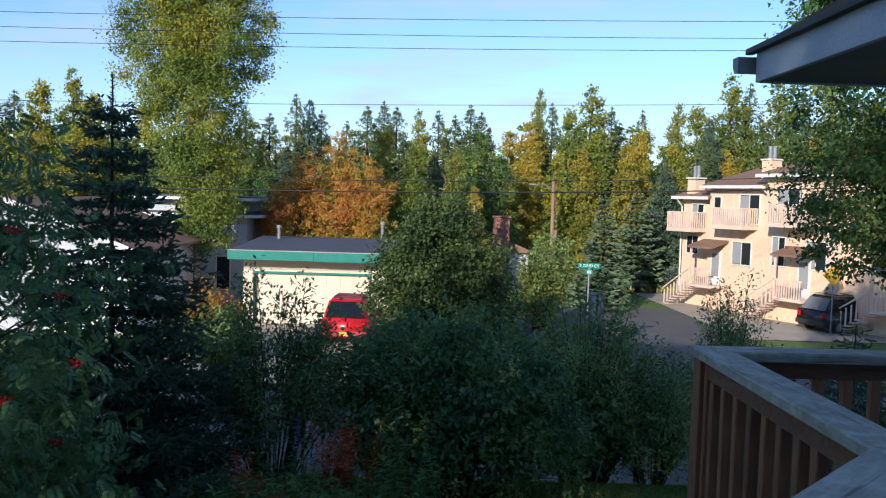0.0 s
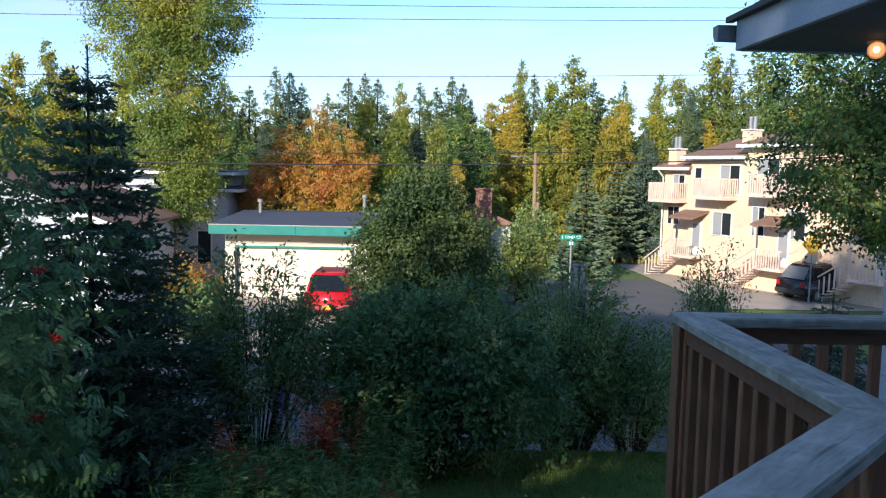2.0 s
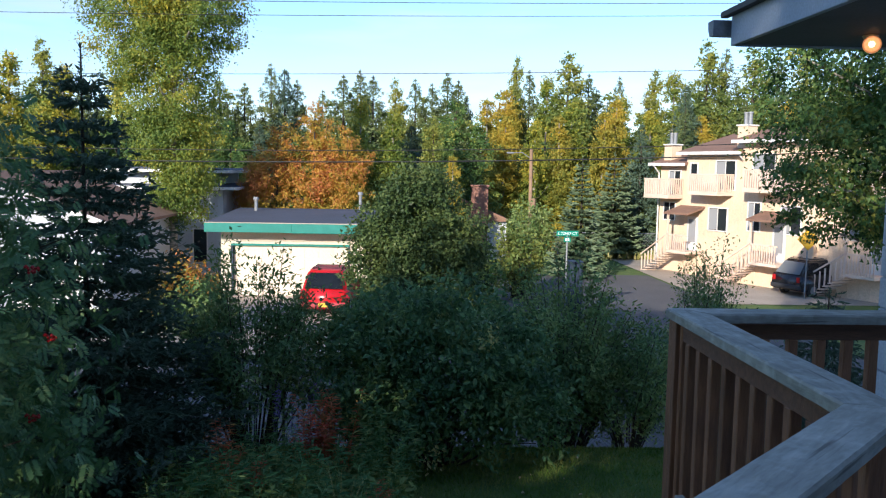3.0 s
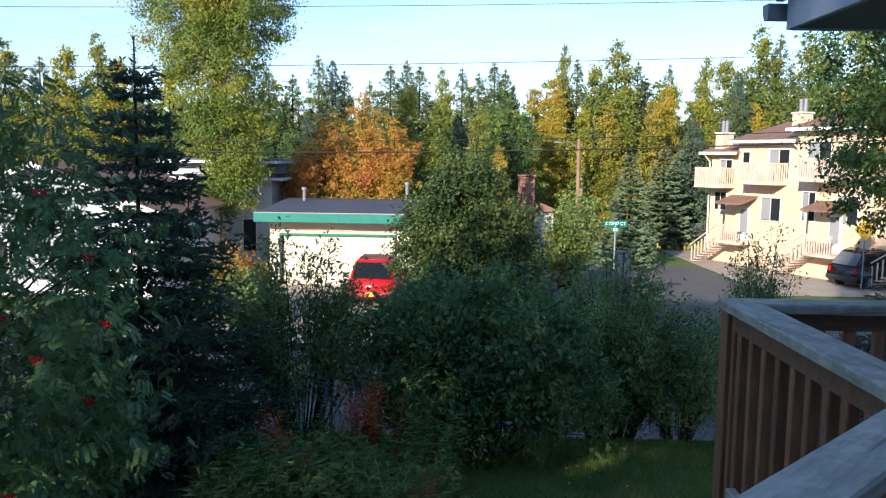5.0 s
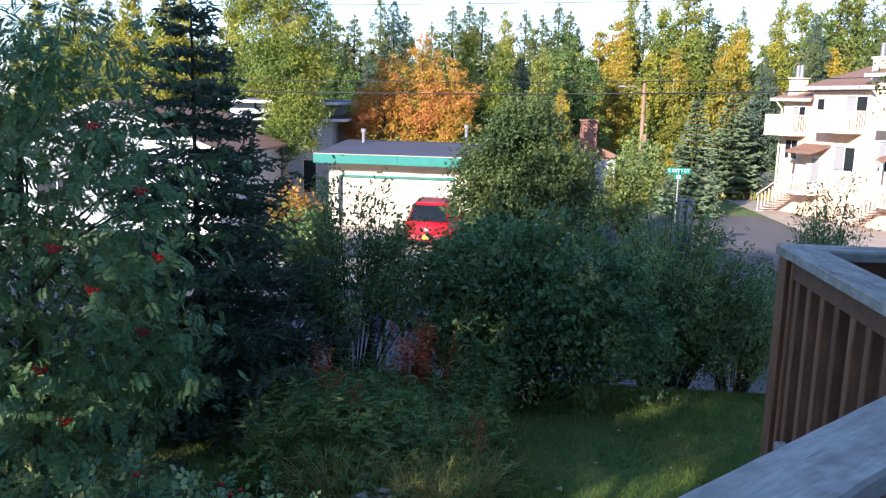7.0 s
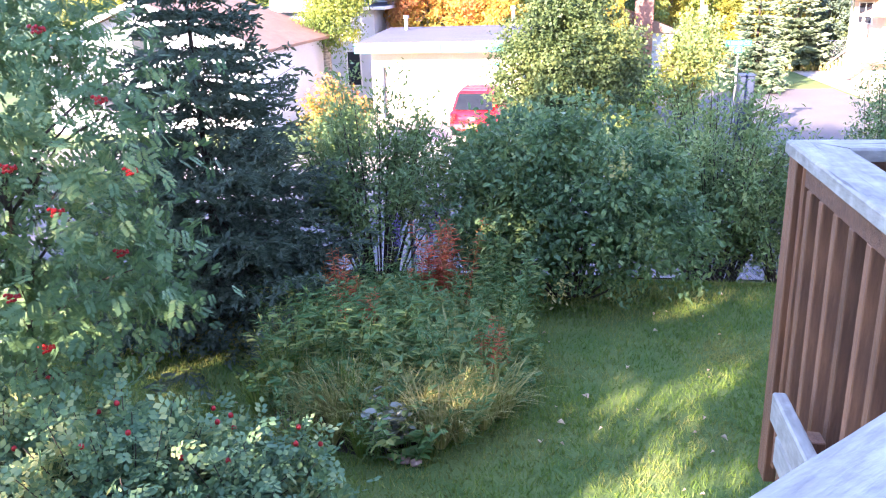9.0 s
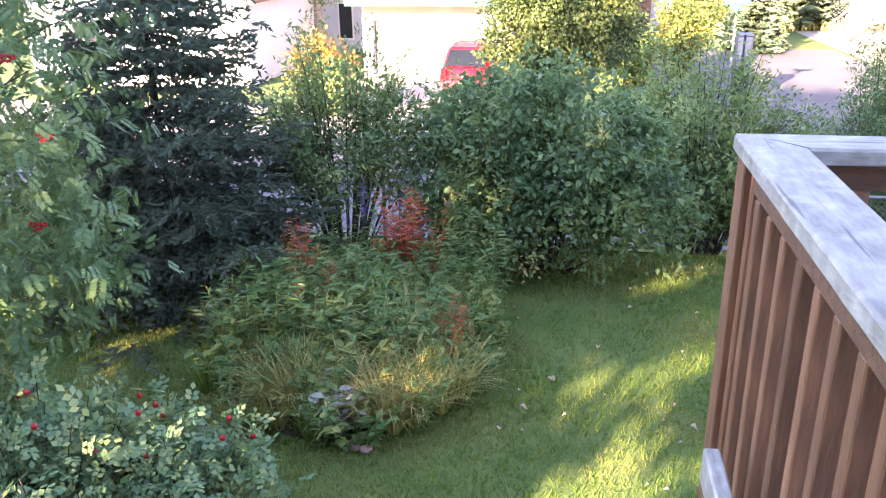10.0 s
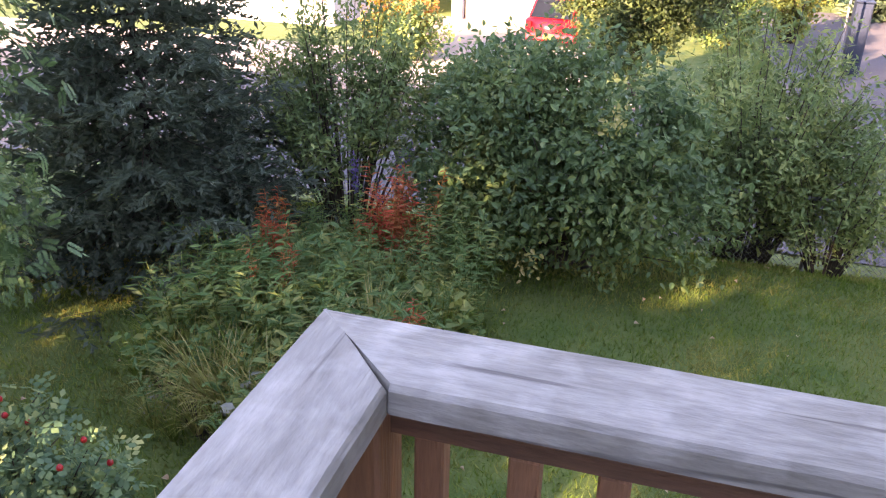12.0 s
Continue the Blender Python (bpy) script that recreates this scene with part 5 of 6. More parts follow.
porch(2.4, 4.1, -0.35, -2.95, 1)
porch(9.0, 10.8, -0.7, -2.95, 1)
porch(14.4, 16.0, -0.35, -2.95, 1)
for x, y, z in ((0.5, 0.45, 2.75), (6.6, 0.2, 3.7)):
    c = part("chimney", boxed(x - 0.34, x + 0.34, y - 0.4, y + 0.4, z - 0.9, z + 0.6, bevel=0.01), PEACH, tw)
    part("cap", boxed(x - 0.4, x + 0.4, y - 0.46, y + 0.46, z + 0.6, z + 0.68), WHITE, c)
    for s in (-0.14, 0.16):
        part("flue", tube(bmesh.new(), [(x + s, y, z + 0.65), (x + s, y, z + 1.3)], 0.12, 0.12, 12), METAL, c)
        part("flue_cap", tube(bmesh.new(), [(x + s, y, z + 1.3), (x + s, y, z + 1.38)], 0.15, 0.14, 12), METAL, c)

# ---- signs, poles, wires ----
def lettering(text, size, mat, parent, place, turn):
    cu = bpy.data.curves.new("lettering", "FONT")
    cu.body, cu.size, cu.align_x, cu.align_y, cu.extrude = text, size, "CENTER", "CENTER", 0.002
    tmp = new("lettering_curve", cu)
    me = bpy.data.meshes.new_from_object(tmp.evaluated_get(bpy.context.evaluated_depsgraph_get()))
    bpy.data.objects.remove(tmp)
    me.materials.clear()
    me.materials.append(mat)
    ob = new("lettering", me)
    ob.parent = parent
    ob.matrix_basis = pose(*place, 90, 0, turn)
    return ob


sz = ground_z(0, 30)
sign = thing("street_sign", "green street name sign on a steel post", "sign", (5.86, 30, sz))
part("post", tube(bmesh.new(), [(0, 0, -0.1), (0, 0, 3.55)], 0.035, 0.035, 8), METAL, sign)
pl = part("name_plate", boxed(-0.41, 0.41, -0.03, -0.015, 3.42, 3.62, bevel=0.004), SIGNGREEN, sign, "green plate with white letters")
lettering("E 72ND CT", 0.15, SIGNWHITE, pl, (0, -0.034, 3.52), 0)
pl2 = part("block_plate", boxed(-0.13, 0.13, -0.03, -0.015, 3.2, 3.39, bevel=0.004), SIGNGREEN, sign, "small green plate below")
part("white_bar", boxed(-0.07, -0.02, -0.036, -0.031, 3.24, 3.35), SIGNWHITE, pl2)
part("white_bar", boxed(0.02, 0.07, -0.036, -0.031, 3.24, 3.35), SIGNWHITE, pl2)
mb = thing("utility_box", "dark blue utility cabinet behind the sign post", "cabinet", (6.5, 31.5, ground_z(0, 31.5)))
part("body", boxed(-0.25, 0.25, -0.3, 0.3, -0.05, 2.3, bevel=0.03), NAVY, mb)
part("door", boxed(-0.2, 0.2, -0.325, -0.302, 0.1, 2.15, bevel=0.01), NAVY, mb)
part("lid", boxed(-0.28, 0.28, -0.34, 0.34, 2.3, 2.36, bevel=0.02), NAVY, mb)
dz = ground_z(0, 38)
dia = thing("warning_sign", "yellow diamond dead end sign on a post", "sign", (19.0, 38, dz))
part("post", tube(bmesh.new(), [(0, 0, -0.1), (0, 0, 3.1)], 0.035, 0.035, 8), METAL, dia)
bm = boxed(-0.38, 0.38, -0.03, -0.018, -0.38, 0.38)
bmesh.ops.transform(bm, matrix=Matrix.Translation((0, -0.022, 2.9)) @ Matrix.Rotation(radians(45), 4, "Y"), verts=bm.verts)
pl = part("diamond_plate", bm, SIGNYELLOW, dia, "yellow diamond plate")
lettering("DEAD", 0.24, BLACKTEXT, pl, (0, -0.055, 3.02), 0)
lettering("END", 0.24, BLACKTEXT, pl, (0, -0.055, 2.78), 0)
pz = ground_z(0, 60)
pole = thing("utility_pole", "wooden utility pole with a street lamp arm", "utility pole", (8.9, 60, pz - 0.25))
part("pole", tube(bmesh.new(), [(0, 0, -0.3), (0.0, 0, 4), (-0.03, 0, 8.0)], 0.17, 0.12, 10), POLEWOOD, pole)
part("lamp_arm", tube(bmesh.new(), [(0, 0, 7.3), (-0.7, 0, 7.75), (-1.35, 0, 7.72)], 0.035, 0.03, 8), METAL, pole)
part("lamp_head", boxed(-1.85, -1.3, -0.12, 0.12, 7.64, 7.78, bevel=0.04), METAL, pole)
part("transformer", tube(bmesh.new(), [(0.22, -0.1, 3.6), (0.22, -0.1, 4.4)], 0.16, 0.16, 12), POLEWOOD, pole)


def wire(a, b, sag, r=0.009):
    a, b = Vector(a), Vector(b)
    pts = [a.lerp(b, i / 28) - Vector((0, 0, sag * 4 * (i / 28) * (1 - i / 28))) for i in range(29)]
    tagged(part("overhead_wire", tube(bmesh.new(), pts, r, r, 5), CABLE), "black overhead cable strung across the street", "cable", "overhead wires")


def line_pole(x, y, top, arms):
    g = ground_z(x, y)
    p = thing("utility_pole", "tall wooden utility pole carrying overhead wires", "utility pole", (x, y, g), 0, "street poles")
    part("pole", tube(bmesh.new(), [(0, 0, -0.3), (0, 0, (top - g) / 2), (0, 0, top - g)], 0.18, 0.13, 10), POLEWOOD, p)
    for z, y0, y1 in arms:
        part("crossarm", boxed(-0.06, 0.06, y0 - y - 0.1, y1 - y + 0.1, z - g - 0.16, z - g, bevel=0.01), POLEWOOD, p)


line_pole(-45, 26.5, 7.6, ((7.2, 25, 26.5), (6.85, 25, 26.5), (6.3, 25.4, 26.5), (3.4, 26.5, 28.5), (3.0, 26.5, 28)))
line_pole(40, 26.5, 9.2, ((8.8, 25, 26.5), (8.2, 25, 26.5), (7.9, 25.4, 26.5), (5.0, 26.5, 28.5), (4.6, 26.5, 28)))
line_pole(-60, 45, 6.6, ((6.3, 44.5, 45.5),))
line_pole(60, 45, 9.9, ((9.6, 44.5, 45.5),))
wire((-45, 25, 7.2), (40, 25, 8.8), 1.0)
wire((-45, 25, 6.85), (40, 25, 8.2), 1.0)
wire((-45, 25.4, 6.3), (40, 25.4, 7.9), 0.9)
wire((-60, 45, 6.3), (60, 45, 9.6), 1.2, 0.016)
wire((-45, 28, 3.0), (40, 28, 4.6), 2.0, 0.022)
wire((-45, 28.5, 3.4), (40, 28.5, 5.0), 2.0, 0.014)
far_fence = thing("chain_link_fence", "tall galvanised chain-link fence beyond the parking lot", "fence")
fy = 57.5
for x in np.arange(8, 40, 2.6):
    part("post", tube(bmesh.new(), [(x, fy, ground_z(0, fy) - 0.1), (x, fy, ground_z(0, fy) + 1.85)], 0.04, 0.04, 6), METAL, far_fence)
part("top_rail", tube(bmesh.new(), [(8, fy, ground_z(0, fy) + 1.82), (24, fy, ground_z(0, fy) + 1.82), (40, fy, ground_z(0, fy) + 1.82)], 0.03, 0.03, 6), METAL, far_fence)
bm = bmesh.new()
for k in range(150):
    for s in (1, -1):
        x = 8 + k * 0.21
        a, b = Vector((x, fy, ground_z(0, fy))), Vector((x + s * 1.8, fy, ground_z(0, fy) + 1.8))
        w = Vector((0.006, 0, 0))
        bm.faces.new([bm.verts.new(p) for p in (a - w, a + w, b + w, b - w)])
part("mesh_wire", bm, METAL, far_fence)


# ---- street and garden trees beyond ----
BIRCH = [(-0.3, 0, 12.2, 2.2, 2.2, 2.6), (0.9, 0, 10.6, 1.8, 2.0, 2.4), (-1.2, 0, 9.8, 1.8, 1.9, 2.6), (-0.1, 0, 7.6, 1.9, 1.9, 2.6), (0.2, 0, 5.2, 1.5, 1.5, 2.3), (0.3, 0, 3.7, 1.1, 1.1, 1.3)]
broadleaf("birch", (-12.0, 42.0, -4.5), [tuple(v * 1.36 for v in l) for l in BIRCH], 1300, 90, 0.3, 0.14, LEAF_BIRCH, 0.24, "tall birch with yellowing green leaves", limbs=26, bark=BIRCHBARK, hang=0.6, shell=0.4, trunk_top=17, proto=LEAF3)
broadleaf("round_tree", (0.1, 25.2, -4.1), [(0.2, 0, 4.0, 1.75, 1.7, 1.45), (-0.6, -0.2, 3.0, 1.45, 1.4, 1.4), (1.0, 0, 3.2, 1.4, 1.5, 1.4), (0.35, 0, 5.0, 1.0, 1.0, 0.75), (-0.3, -0.1, 1.9, 1.2, 1.2, 1.1)], 700, 70, 0.18, 0.12, LEAF_ROUND, 0.12, "dense round green tree beside the driveway", limbs=16, shell=0.4, proto=LEAF3)
broadleaf("birch", (9.55, 14.6, -3.4), [(-0.7, 0, 7.6, 2.4, 2.4, 2.4), (-1.2, 0, 5.4, 1.75, 2.0, 1.6), (0.6, 0, 5.0, 1.9, 2.0, 1.8), (-0.6, 0, 9.6, 2.3, 2.2, 1.6), (1.6, 0, 7.6, 2.2, 2.2, 2.4), (-2.2, 0, 9.2, 1.2, 1.2, 0.9)], 1200, 100, 0.2, 0.095, LEAF_DARK, 0.16, "shaded birch with dark green and some yellow leaves", limbs=26, bark=BIRCHBARK, hang=0.5, shell=0.45, proto=LEAF3)
conifer("spruce", (8.3, 15.6, -3.5), 2.9, 1.5, 14, 7, 9, 0.12, LEAF_SPRUCE, "small dark spruce under the birch", tufts=2, trunk=0.06)
conifer("blue_spruce", (9.75, 46, -4.45), 6.9, 1.75, 22, 8, 9, 0.3, LEAF_BLUESPRUCE, "pale bluish spruce by the fence", droop=0.2, rise=0.25, trunk=0.12)
conifer("blue_spruce", (14.6, 58, -4.6), 7.6, 2.5, 20, 8, 9, 0.3, LEAF_BLUESPRUCE, "broad spruce by the townhouses", droop=0.15, rise=0.2, trunk=0.14)
shrub("orange_shrub", (-7.9, 28.6, -4.1), 40, 2.5, 1.4, 0.2, 16, 0.15, LEAF_ORANGE, "shrub turning orange beside the driveway", proto=LEAF1, low=0.2, bend=0.2)
shrub("green_shrub", (-7.2, 27.6, -4.05), 40, 1.9, 1.4, 0.2, 16, 0.15, LEAF_WILLOW, "bright green shrub beside the driveway", proto=LEAF1, low=0.15, bend=0.2)
shrub("yellow_shrub", (5.0, 37, -4.3), 44, 4.3, 1.1, 0.28, 16, 0.17, LEAF_OLIVE, "slender tree turning yellow behind the street sign", proto=LEAF1, low=0.2, bend=0.4, thick=0.03)
shrub("green_shrub", (2.6, 35, -4.3), 44, 2.9, 1.6, 0.28, 16, 0.17, LEAF_DARK, "dark green shrub beside the side street", proto=LEAF1, low=0.1, bend=0.2)
shrub("green_shrub", (7.4, 50, -4.5), 44, 4.6, 1.6, 0.3, 16, 0.2, LEAF_WILLOW, "bright green shrub below the utility pole", proto=LEAF1, low=0.1, bend=0.2)

# straw-coloured weeds along the far fence
n = 2600
px, py = RNG.uniform(7.5, 40, n), RNG.uniform(56.2, 59.5, n)
pos = np.stack((px, py, np.array([ground_z(0, v) for v in py])), 1)
tagged(quads("dry_weeds", scatter(NARROW * np.array((1.6, 1, 1)), pos, unit(rnd(n) * 0.35 + np.array((0, 0, 1))), rnd(n), RNG.uniform(0.3, 0.75, n)), LEAF_STRAW), "dry yellow weeds along the fence", "weeds", "", "stuff")

# ---- the woods: a few kinds, repeated ----
KINDS = {}


def crown(reach, low, lumps, size, round_=False):
    """Lumps of an uneven crown ten metres high: (x, y, z, rx, ry, rz)."""
    out_ = []
    for i in range(lumps):
        f = (i + RNG.random()) / lumps
        w = math.sin(math.pi * min(1, 0.12 + 0.88 * f)) ** 0.7 if round_ else min(1.0, (f + 0.15) * 3) * (1 - f) ** 0.8
        a, r = 2.4 * i + RNG.normal() * 0.4, reach * w * RNG.uniform(0.35, 0.95)
        k = size * (0.2 + 0.95 * w) * RNG.uniform(0.6, 1.3)
        out_.append((math.cos(a) * r, math.sin(a) * r, low + (9.9 - low) * f - 0.4 * k, k, k, k * (1.1 if round_ else 1.7)))
    return out_


def column(key, mat, label, lobes, clumps, leaf, bark=BARK, per=54):
    KINDS[key] = [broadleaf(key, (0, 0, 0), lobes, clumps, per, 0.16, leaf, mat, 0.16, label, limbs=7, shell=0.35, proto=LEAF3, group="trees of the woods", bark=bark, trunk_top=9.2), 0]


def spire(key, mat, label, reach, clumps, per, leaf):
    """A pointed spruce ten metres high, of sprays in uneven tiers."""
    t = thing(key, label, "tree", (0, 0, 0), 0, "trees of the woods")
    part("trunk", tube(bmesh.new(), [(0, 0, -0.1), (0, 0, 5), (0, 0, 9.95)], 0.15, 0.02, 7), BARK, t)
    f = 0.06 + 0.93 * RNG.random(clumps) ** 1.1
    a = RNG.uniform(0, 6.283, clumps)
    r = (reach * (1 - f) ** 0.85 + 0.01) * RNG.uniform(0.35, 1.0, clumps) ** 0.5 * (0.84 + 0.26 * np.sin(3 * a + 31 * f) + 0.22 * np.sin(2 * a - 47 * f))
    c = np.stack((np.cos(a) * r, np.sin(a) * r, 10 * f - 0.25 * r), 1)
    w = np.repeat((0.03 + 0.2 * np.minimum(0.7, 1 - f)), per)[:, None]
    pos = np.repeat(c, per, 0) + rnd(clumps * per) * w * np.array((1.2, 1.2, 0.7))
    o = np.repeat(np.stack((np.cos(a), np.sin(a), np.full(clumps, 0.25)), 1), per, 0)
    leaves("needles", pos, o, LEAF3 * np.array((0.7, 1.1, 1)), leaf * np.repeat(0.3 + 0.8 * np.minimum(1, 2.2 * (1 - f)), per), mat, t, 0.1)
    KINDS[key] = [t, 0]


# each is built ten metres high and scaled
column("cottonwood", LEAF_OLIVE, "tall olive green cottonwood in the woods", crown(2.6, 1.0, 46, 0.85), 520, 0.17, BARK, 46)
column("yellow_birch", LEAF_YELLOW, "birch turned golden yellow in the woods", crown(2.4, 1.0, 44, 0.8), 520, 0.17, BIRCHBARK, 44)
column("green_birch", LEAF_BIRCH, "birch with yellowing green leaves in the woods", crown(2.4, 1.0, 44, 0.8), 520, 0.17, BIRCHBARK, 44)
column("orange_maple", LEAF_ORANGE, "broad tree turned orange in the woods", crown(2.4, 1.4, 44, 0.75, True), 560, 0.14)
column("green_alder", LEAF_DARK, "dark green broad tree in the woods", crown(2.4, 1.4, 40, 0.75, True), 440, 0.16)
column("far_birch", LEAF_OLIVE, "olive green tree deep in the woods", crown(2.7, 1.0, 34, 0.85), 230, 0.3, BARK, 26)
column("far_alder", LEAF_DARK, "dark green tree deep in the woods", crown(2.3, 1.5, 24, 0.9, True), 190, 0.3, BARK, 26)
spire("forest_spruce", LEAF_FARSPRUCE, "pointed green spruce in the woods", 3.5, 520, 22, 0.25)
spire("dark_spruce", LEAF_SPRUCE, "pointed dark spruce in the woods", 3.1, 520, 22, 0.25)


def plant(key, x, y, top, wide=1.0):
    """A tree of that kind with its tip at the height top."""
    ob, used = KINDS[key]
    g = ground_z(x, y)
    s = (top - g) / 10.0
    m = pose(x, y, g, 0, 0, RNG.uniform(0, 360)) @ Matrix.Diagonal((s * wide, s * wide, s, 1))
    if used:
        put_copy(ob, m)
    else:
        ob.matrix_basis = m
    KINDS[key][1] += 1


# the skyline from west to east
for key, x, y, top, w in (
    ("cottonwood", -33, 60, 9.8, 1.0), ("forest_spruce", -31, 61, 8.8, 1.0), ("green_birch", -28.6, 60, 9.6, 0.9), ("cottonwood", -26.2, 60, 10.4, 0.8), ("green_birch", -24.4, 59, 8.6, 1.0), ("cottonwood", -37, 62, 9.2, 1.0),
    ("cottonwood", -21.5, 62, 8.5, 1.0), ("dark_spruce", -19.2, 66, 8.8, 1.0), ("forest_spruce", -16.5, 72, 9.3, 1.0), ("forest_spruce", -14.8, 74, 9.0, 1.1), ("forest_spruce", -12.6, 75, 10.9, 0.8), ("dark_spruce", -11.4, 75, 10.4, 1.0), ("forest_spruce", -10.4, 76, 9.6, 0.9),
    ("forest_spruce", -8.2, 77, 8.8, 0.8), ("forest_spruce", -6.1, 75, 10.0, 1.1), ("forest_spruce", -4.6, 75, 10.5, 0.9), ("forest_spruce", -3.4, 74, 9.9, 1.0), ("cottonwood", -1.4, 75, 9.7, 0.7), ("forest_spruce", 0.4, 75, 9.8, 0.9), ("forest_spruce", 1.9, 74, 9.3, 0.9), ("forest_spruce", 3.3, 75, 10.4, 1.0), ("forest_spruce", 4.3, 75, 9.8, 0.9), ("dark_spruce", 5.2, 78, 8.6, 0.9),
    ("yellow_birch", 7.2, 78, 8.6, 1.0), ("yellow_birch", 8.8, 76, 9.4, 0.9), ("cottonwood", 10.2, 80, 12.6, 0.6), ("forest_spruce", 11.5, 80, 11.4, 0.8), ("green_birch", 12.6, 76, 10.6, 0.8), ("cottonwood", 14.4, 75, 12.4, 1.0), ("forest_spruce", 16.2, 75, 10.6, 0.9), ("forest_spruce", 17.4, 77, 9.4, 1.0), ("forest_spruce", 20.3, 80, 11.0, 0.7), ("green_birch", 18.9, 74, 8.8, 1.0),
    ("cottonwood", 21.4, 72, 10.6, 0.8), ("green_birch", 23.2, 72, 10.7, 0.9), ("cottonwood", 25.4, 70, 13.0, 0.9), ("dark_spruce", 22.2, 66, 8.8, 0.9), ("forest_spruce", 27.3, 71, 12.6, 0.8), ("cottonwood", 29.5, 70, 12.5, 1.0), ("forest_spruce", 31.5, 70, 11.8, 1.0), ("cottonwood", 34, 70, 12.5, 1.0), ("cottonwood", 38, 70, 12.0, 1.1), ("forest_spruce", 36, 68, 11.0, 1.0), ("cottonwood", 42, 70, 12.5, 1.2),
    # the row in front
    ("orange_maple", -7.6, 47, 4.0, 0.9), ("orange_maple", -5.5, 47.5, 5.4, 0.95), ("orange_maple", -3.6, 46.5, 4.1, 0.9), ("green_birch", -3.4, 55, 6.4, 0.9), ("orange_maple", -9.0, 47, 2.3, 0.8), ("green_birch", -1.2, 54, 5.5, 0.9), ("cottonwood", 1.4, 52, 4.9, 1.0), ("green_alder", 3.2, 58, 6.6, 1.0), ("yellow_birch", 2.6, 50, 2.6, 0.8), ("green_alder", -13.5, 62, 5.0, 0.9),
    ("yellow_birch", 7.4, 64, 5.8, 1.1), ("green_birch", 9.6, 63, 5.6, 1.0), ("yellow_birch", 11.6, 64, 6.2, 1.0), ("green_birch", 13.0, 66, 7.4, 1.0), ("yellow_birch", 15.2, 64, 6.6, 0.9), ("yellow_birch", 16.6, 66, 7.8, 0.8), ("dark_spruce", 17.6, 62, 5.4, 1.0), ("green_birch", 19.4, 66, 6.8, 1.0), ("yellow_birch", 23.6, 66, 6.6, 0.9), ("forest_spruce", 26.4, 64, 7.4, 1.1), ("yellow_birch", 28.8, 62, 7.4, 1.0), ("forest_spruce", 20.9, 62, 6.6, 1.0), ("forest_spruce", 31.0, 62, 8.0, 1.0),
    ("green_birch", -23.0, 52, 5.2, 1.1), ("cottonwood", -27.0, 54, 5.6, 1.1), ("green_birch", -30.5, 55, 5.4, 1.1), ("green_alder", -19.8, 56, 4.6, 1.1), ("forest_spruce", -17.0, 58, 5.2, 1.1)):
    plant(key, x, y, top, w)
# deeper rows close the gaps
for k in range(44):
    plant(random.choice(("far_birch", "forest_spruce", "far_birch")), -46 + 2.15 * k + RNG.uniform(-0.8, 0.8), RNG.uniform(84, 96), RNG.uniform(7.5, 10.0), 1.2)
for k in range(30):
    plant(random.choice(("far_alder", "dark_spruce", "far_alder")), -40 + 2.7 * k + RNG.uniform(-0.8, 0.8), RNG.uniform(67, 72), RNG.uniform(3.0, 5.5), 1.3)

RNG = np.random.default_rng(11)
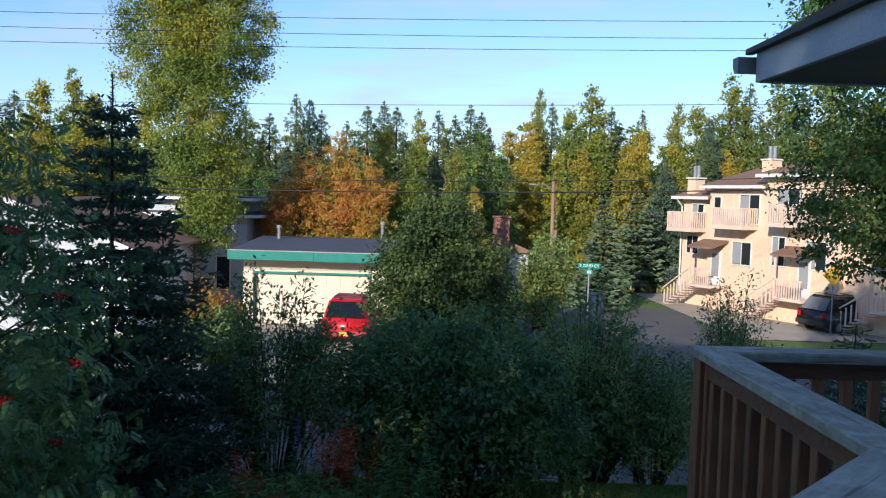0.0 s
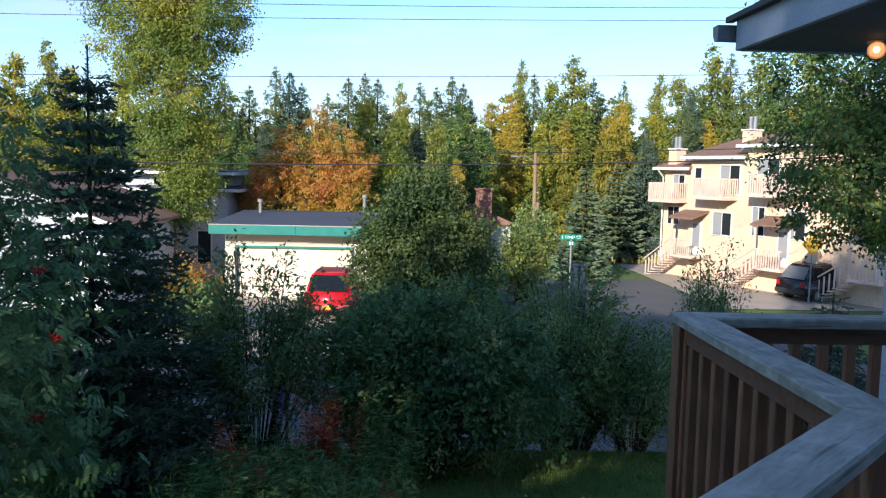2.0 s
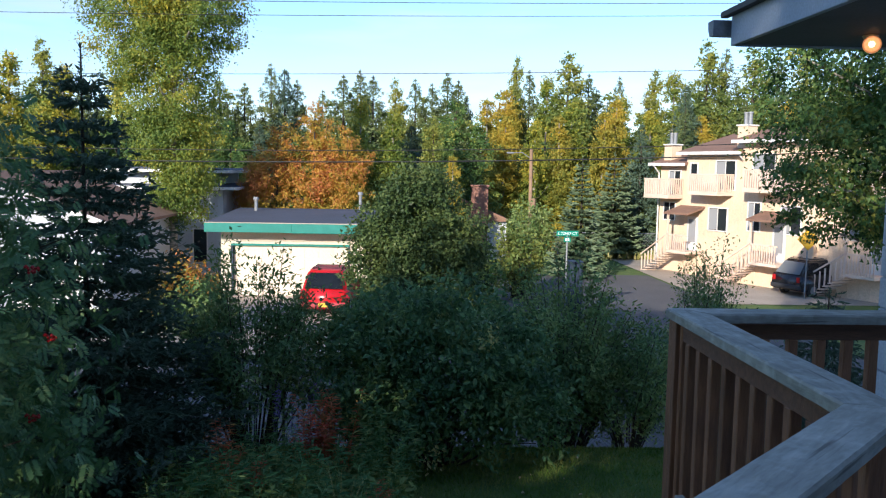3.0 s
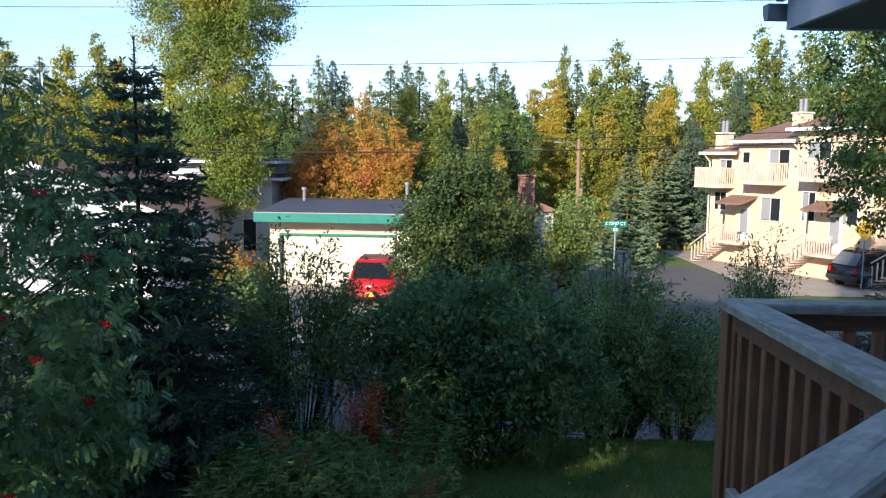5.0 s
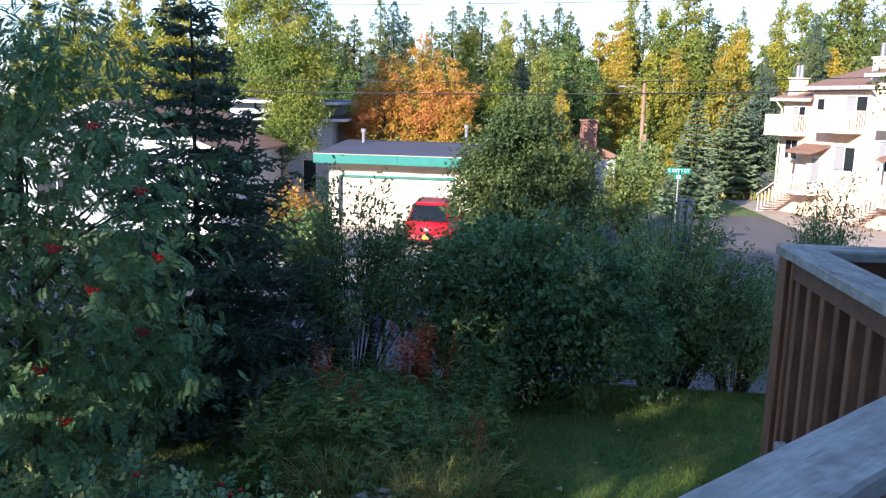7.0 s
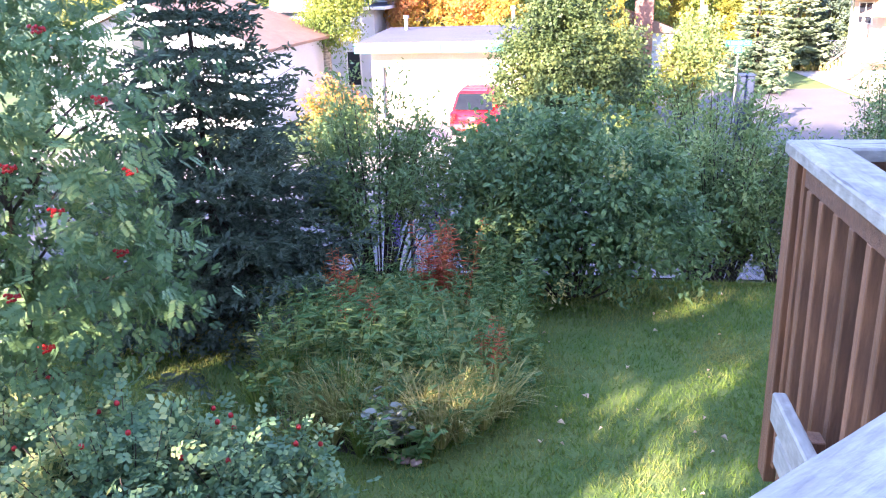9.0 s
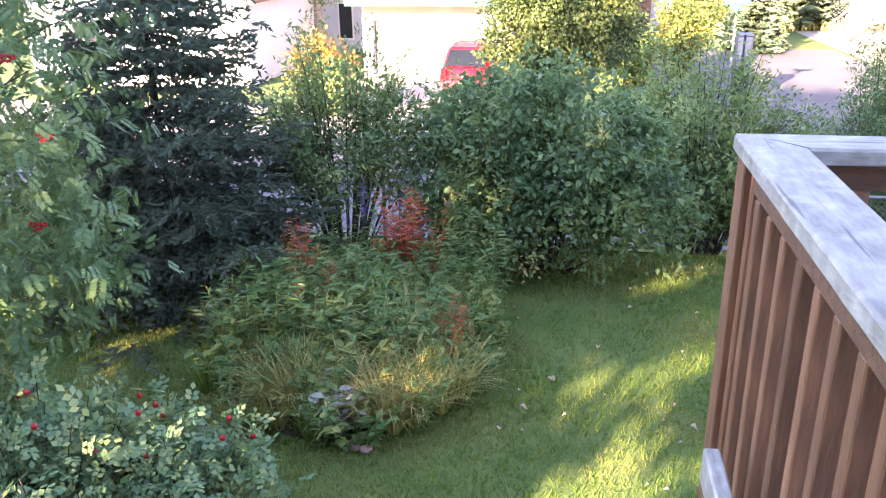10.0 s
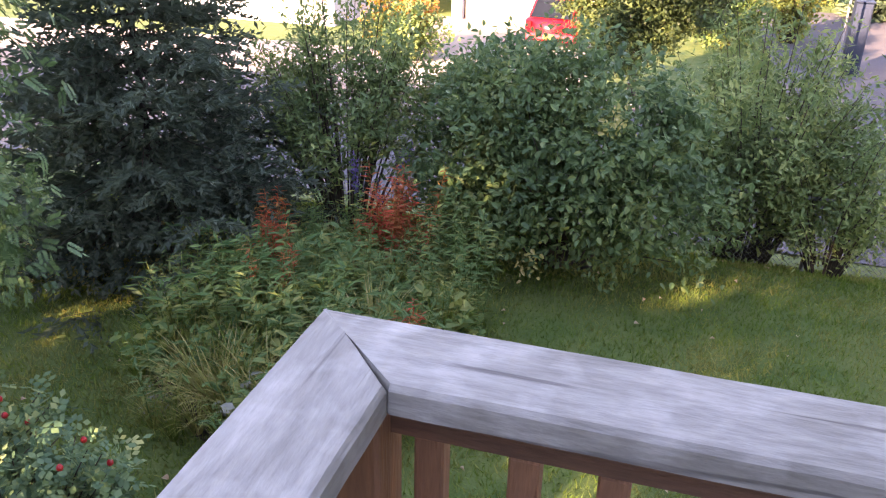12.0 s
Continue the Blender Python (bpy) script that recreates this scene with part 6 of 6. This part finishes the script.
# ---- out of view: tall trees added behind and west of the house to shade the yard and the street ----
for x, y, h in ((-7.9, -5, 9.0), (-13.1, -4.5, 9.5), (-16.5, -4, 10.5), (-28.5, -9, 15.0), (-19.0, -9, 15.0), (-14.0, -9.5, 15.5)):
    k = h / 9.5
    broadleaf("shade_tree", (x, y, -2.2), [(0, 0, h - 3 * k, 2.4 * k, 2.4, 2.8 * k), (1.0, 0.5, h - 5 * k, 2.0 * k, 2.0, 2.2 * k), (-1.1, -0.5, h - 5.4 * k, 2.1 * k, 2.1, 2.3 * k), (0, 0, 2.6, 2.1 * k, 2.1, 1.6 * k)], int((160 if h > 12 else 118) * k), 22, 0.36, 0.38, LEAF_DARK, 0.2, "unseen leafy tree added to shade yard and street", limbs=10)
# added high crowns: shade on the shrubs, sun passes below to the lawn
for x, y in ((-8.6, -10), (-4.2, -10.5), (-12.8, -10)):
    broadleaf("shade_tree", (x, y, -2.2), [(0, 0, 12.2, 2.6, 2.4, 2.6), (1.2, 0.3, 10.6, 1.9, 1.9, 1.6), (-1.2, -0.3, 10.8, 1.9, 1.9, 1.7)], 190, 24, 0.36, 0.38, LEAF_DARK, 0.22, "unseen high-crowned tree added to shade the shrubs", limbs=10)

# an unseen leafy screen added beyond the house's corner, gaps cut for sun patches on the lawn
screen = thing("shade_tree", "unseen leaf screen added to break sunlight into lawn patches", "tree", (-5.1, -4.75, -2.2))
part("trunk", tube(bmesh.new(), [(0, 0, -0.1), (0.05, 0, 2.5), (0, 0.05, 6.0)], 0.12, 0.04, 8), BARK, screen)
n = 1700
c = np.stack((RNG.uniform(-2.1, 1.9, n), RNG.uniform(-0.4, 0.4, n), RNG.uniform(1.6, 7.6, n)), 1)
# seen along the sunlight, at the screen's middle
wx, wz = c[:, 0] - 5.1 - 0.504 * c[:, 1], c[:, 2] - 2.2 + 0.385 * c[:, 1]
open_ = np.zeros(n, bool)
for gx, gz, rx, rz in ((-5.03, 2.5, 0.5, 0.2), (-4.42, 2.02, 0.5, 0.24), (-5.7, 3.55, 0.36, 0.16), (-4.62, 2.9, 0.24, 0.12), (-6.45, 2.6, 0.3, 0.22)):
    open_ |= ((wx - gx) / (rx + 0.12)) ** 2 + ((wz - gz) / (rz + 0.1)) ** 2 < 1
c = c[~open_]
pos = np.repeat(c, 14, 0) + rnd(len(c) * 14) * 0.085
leaves("crown", pos, unit(rnd(len(pos))), LEAF1, 0.17, LEAF_DARK, screen)
for e in c[:12]:
    part("limb", tube(bmesh.new(), limb((0.03, 0, min(e[2] * 0.6, 5)), e, 0.05), 0.035, 0.008, 5), BARK, screen)
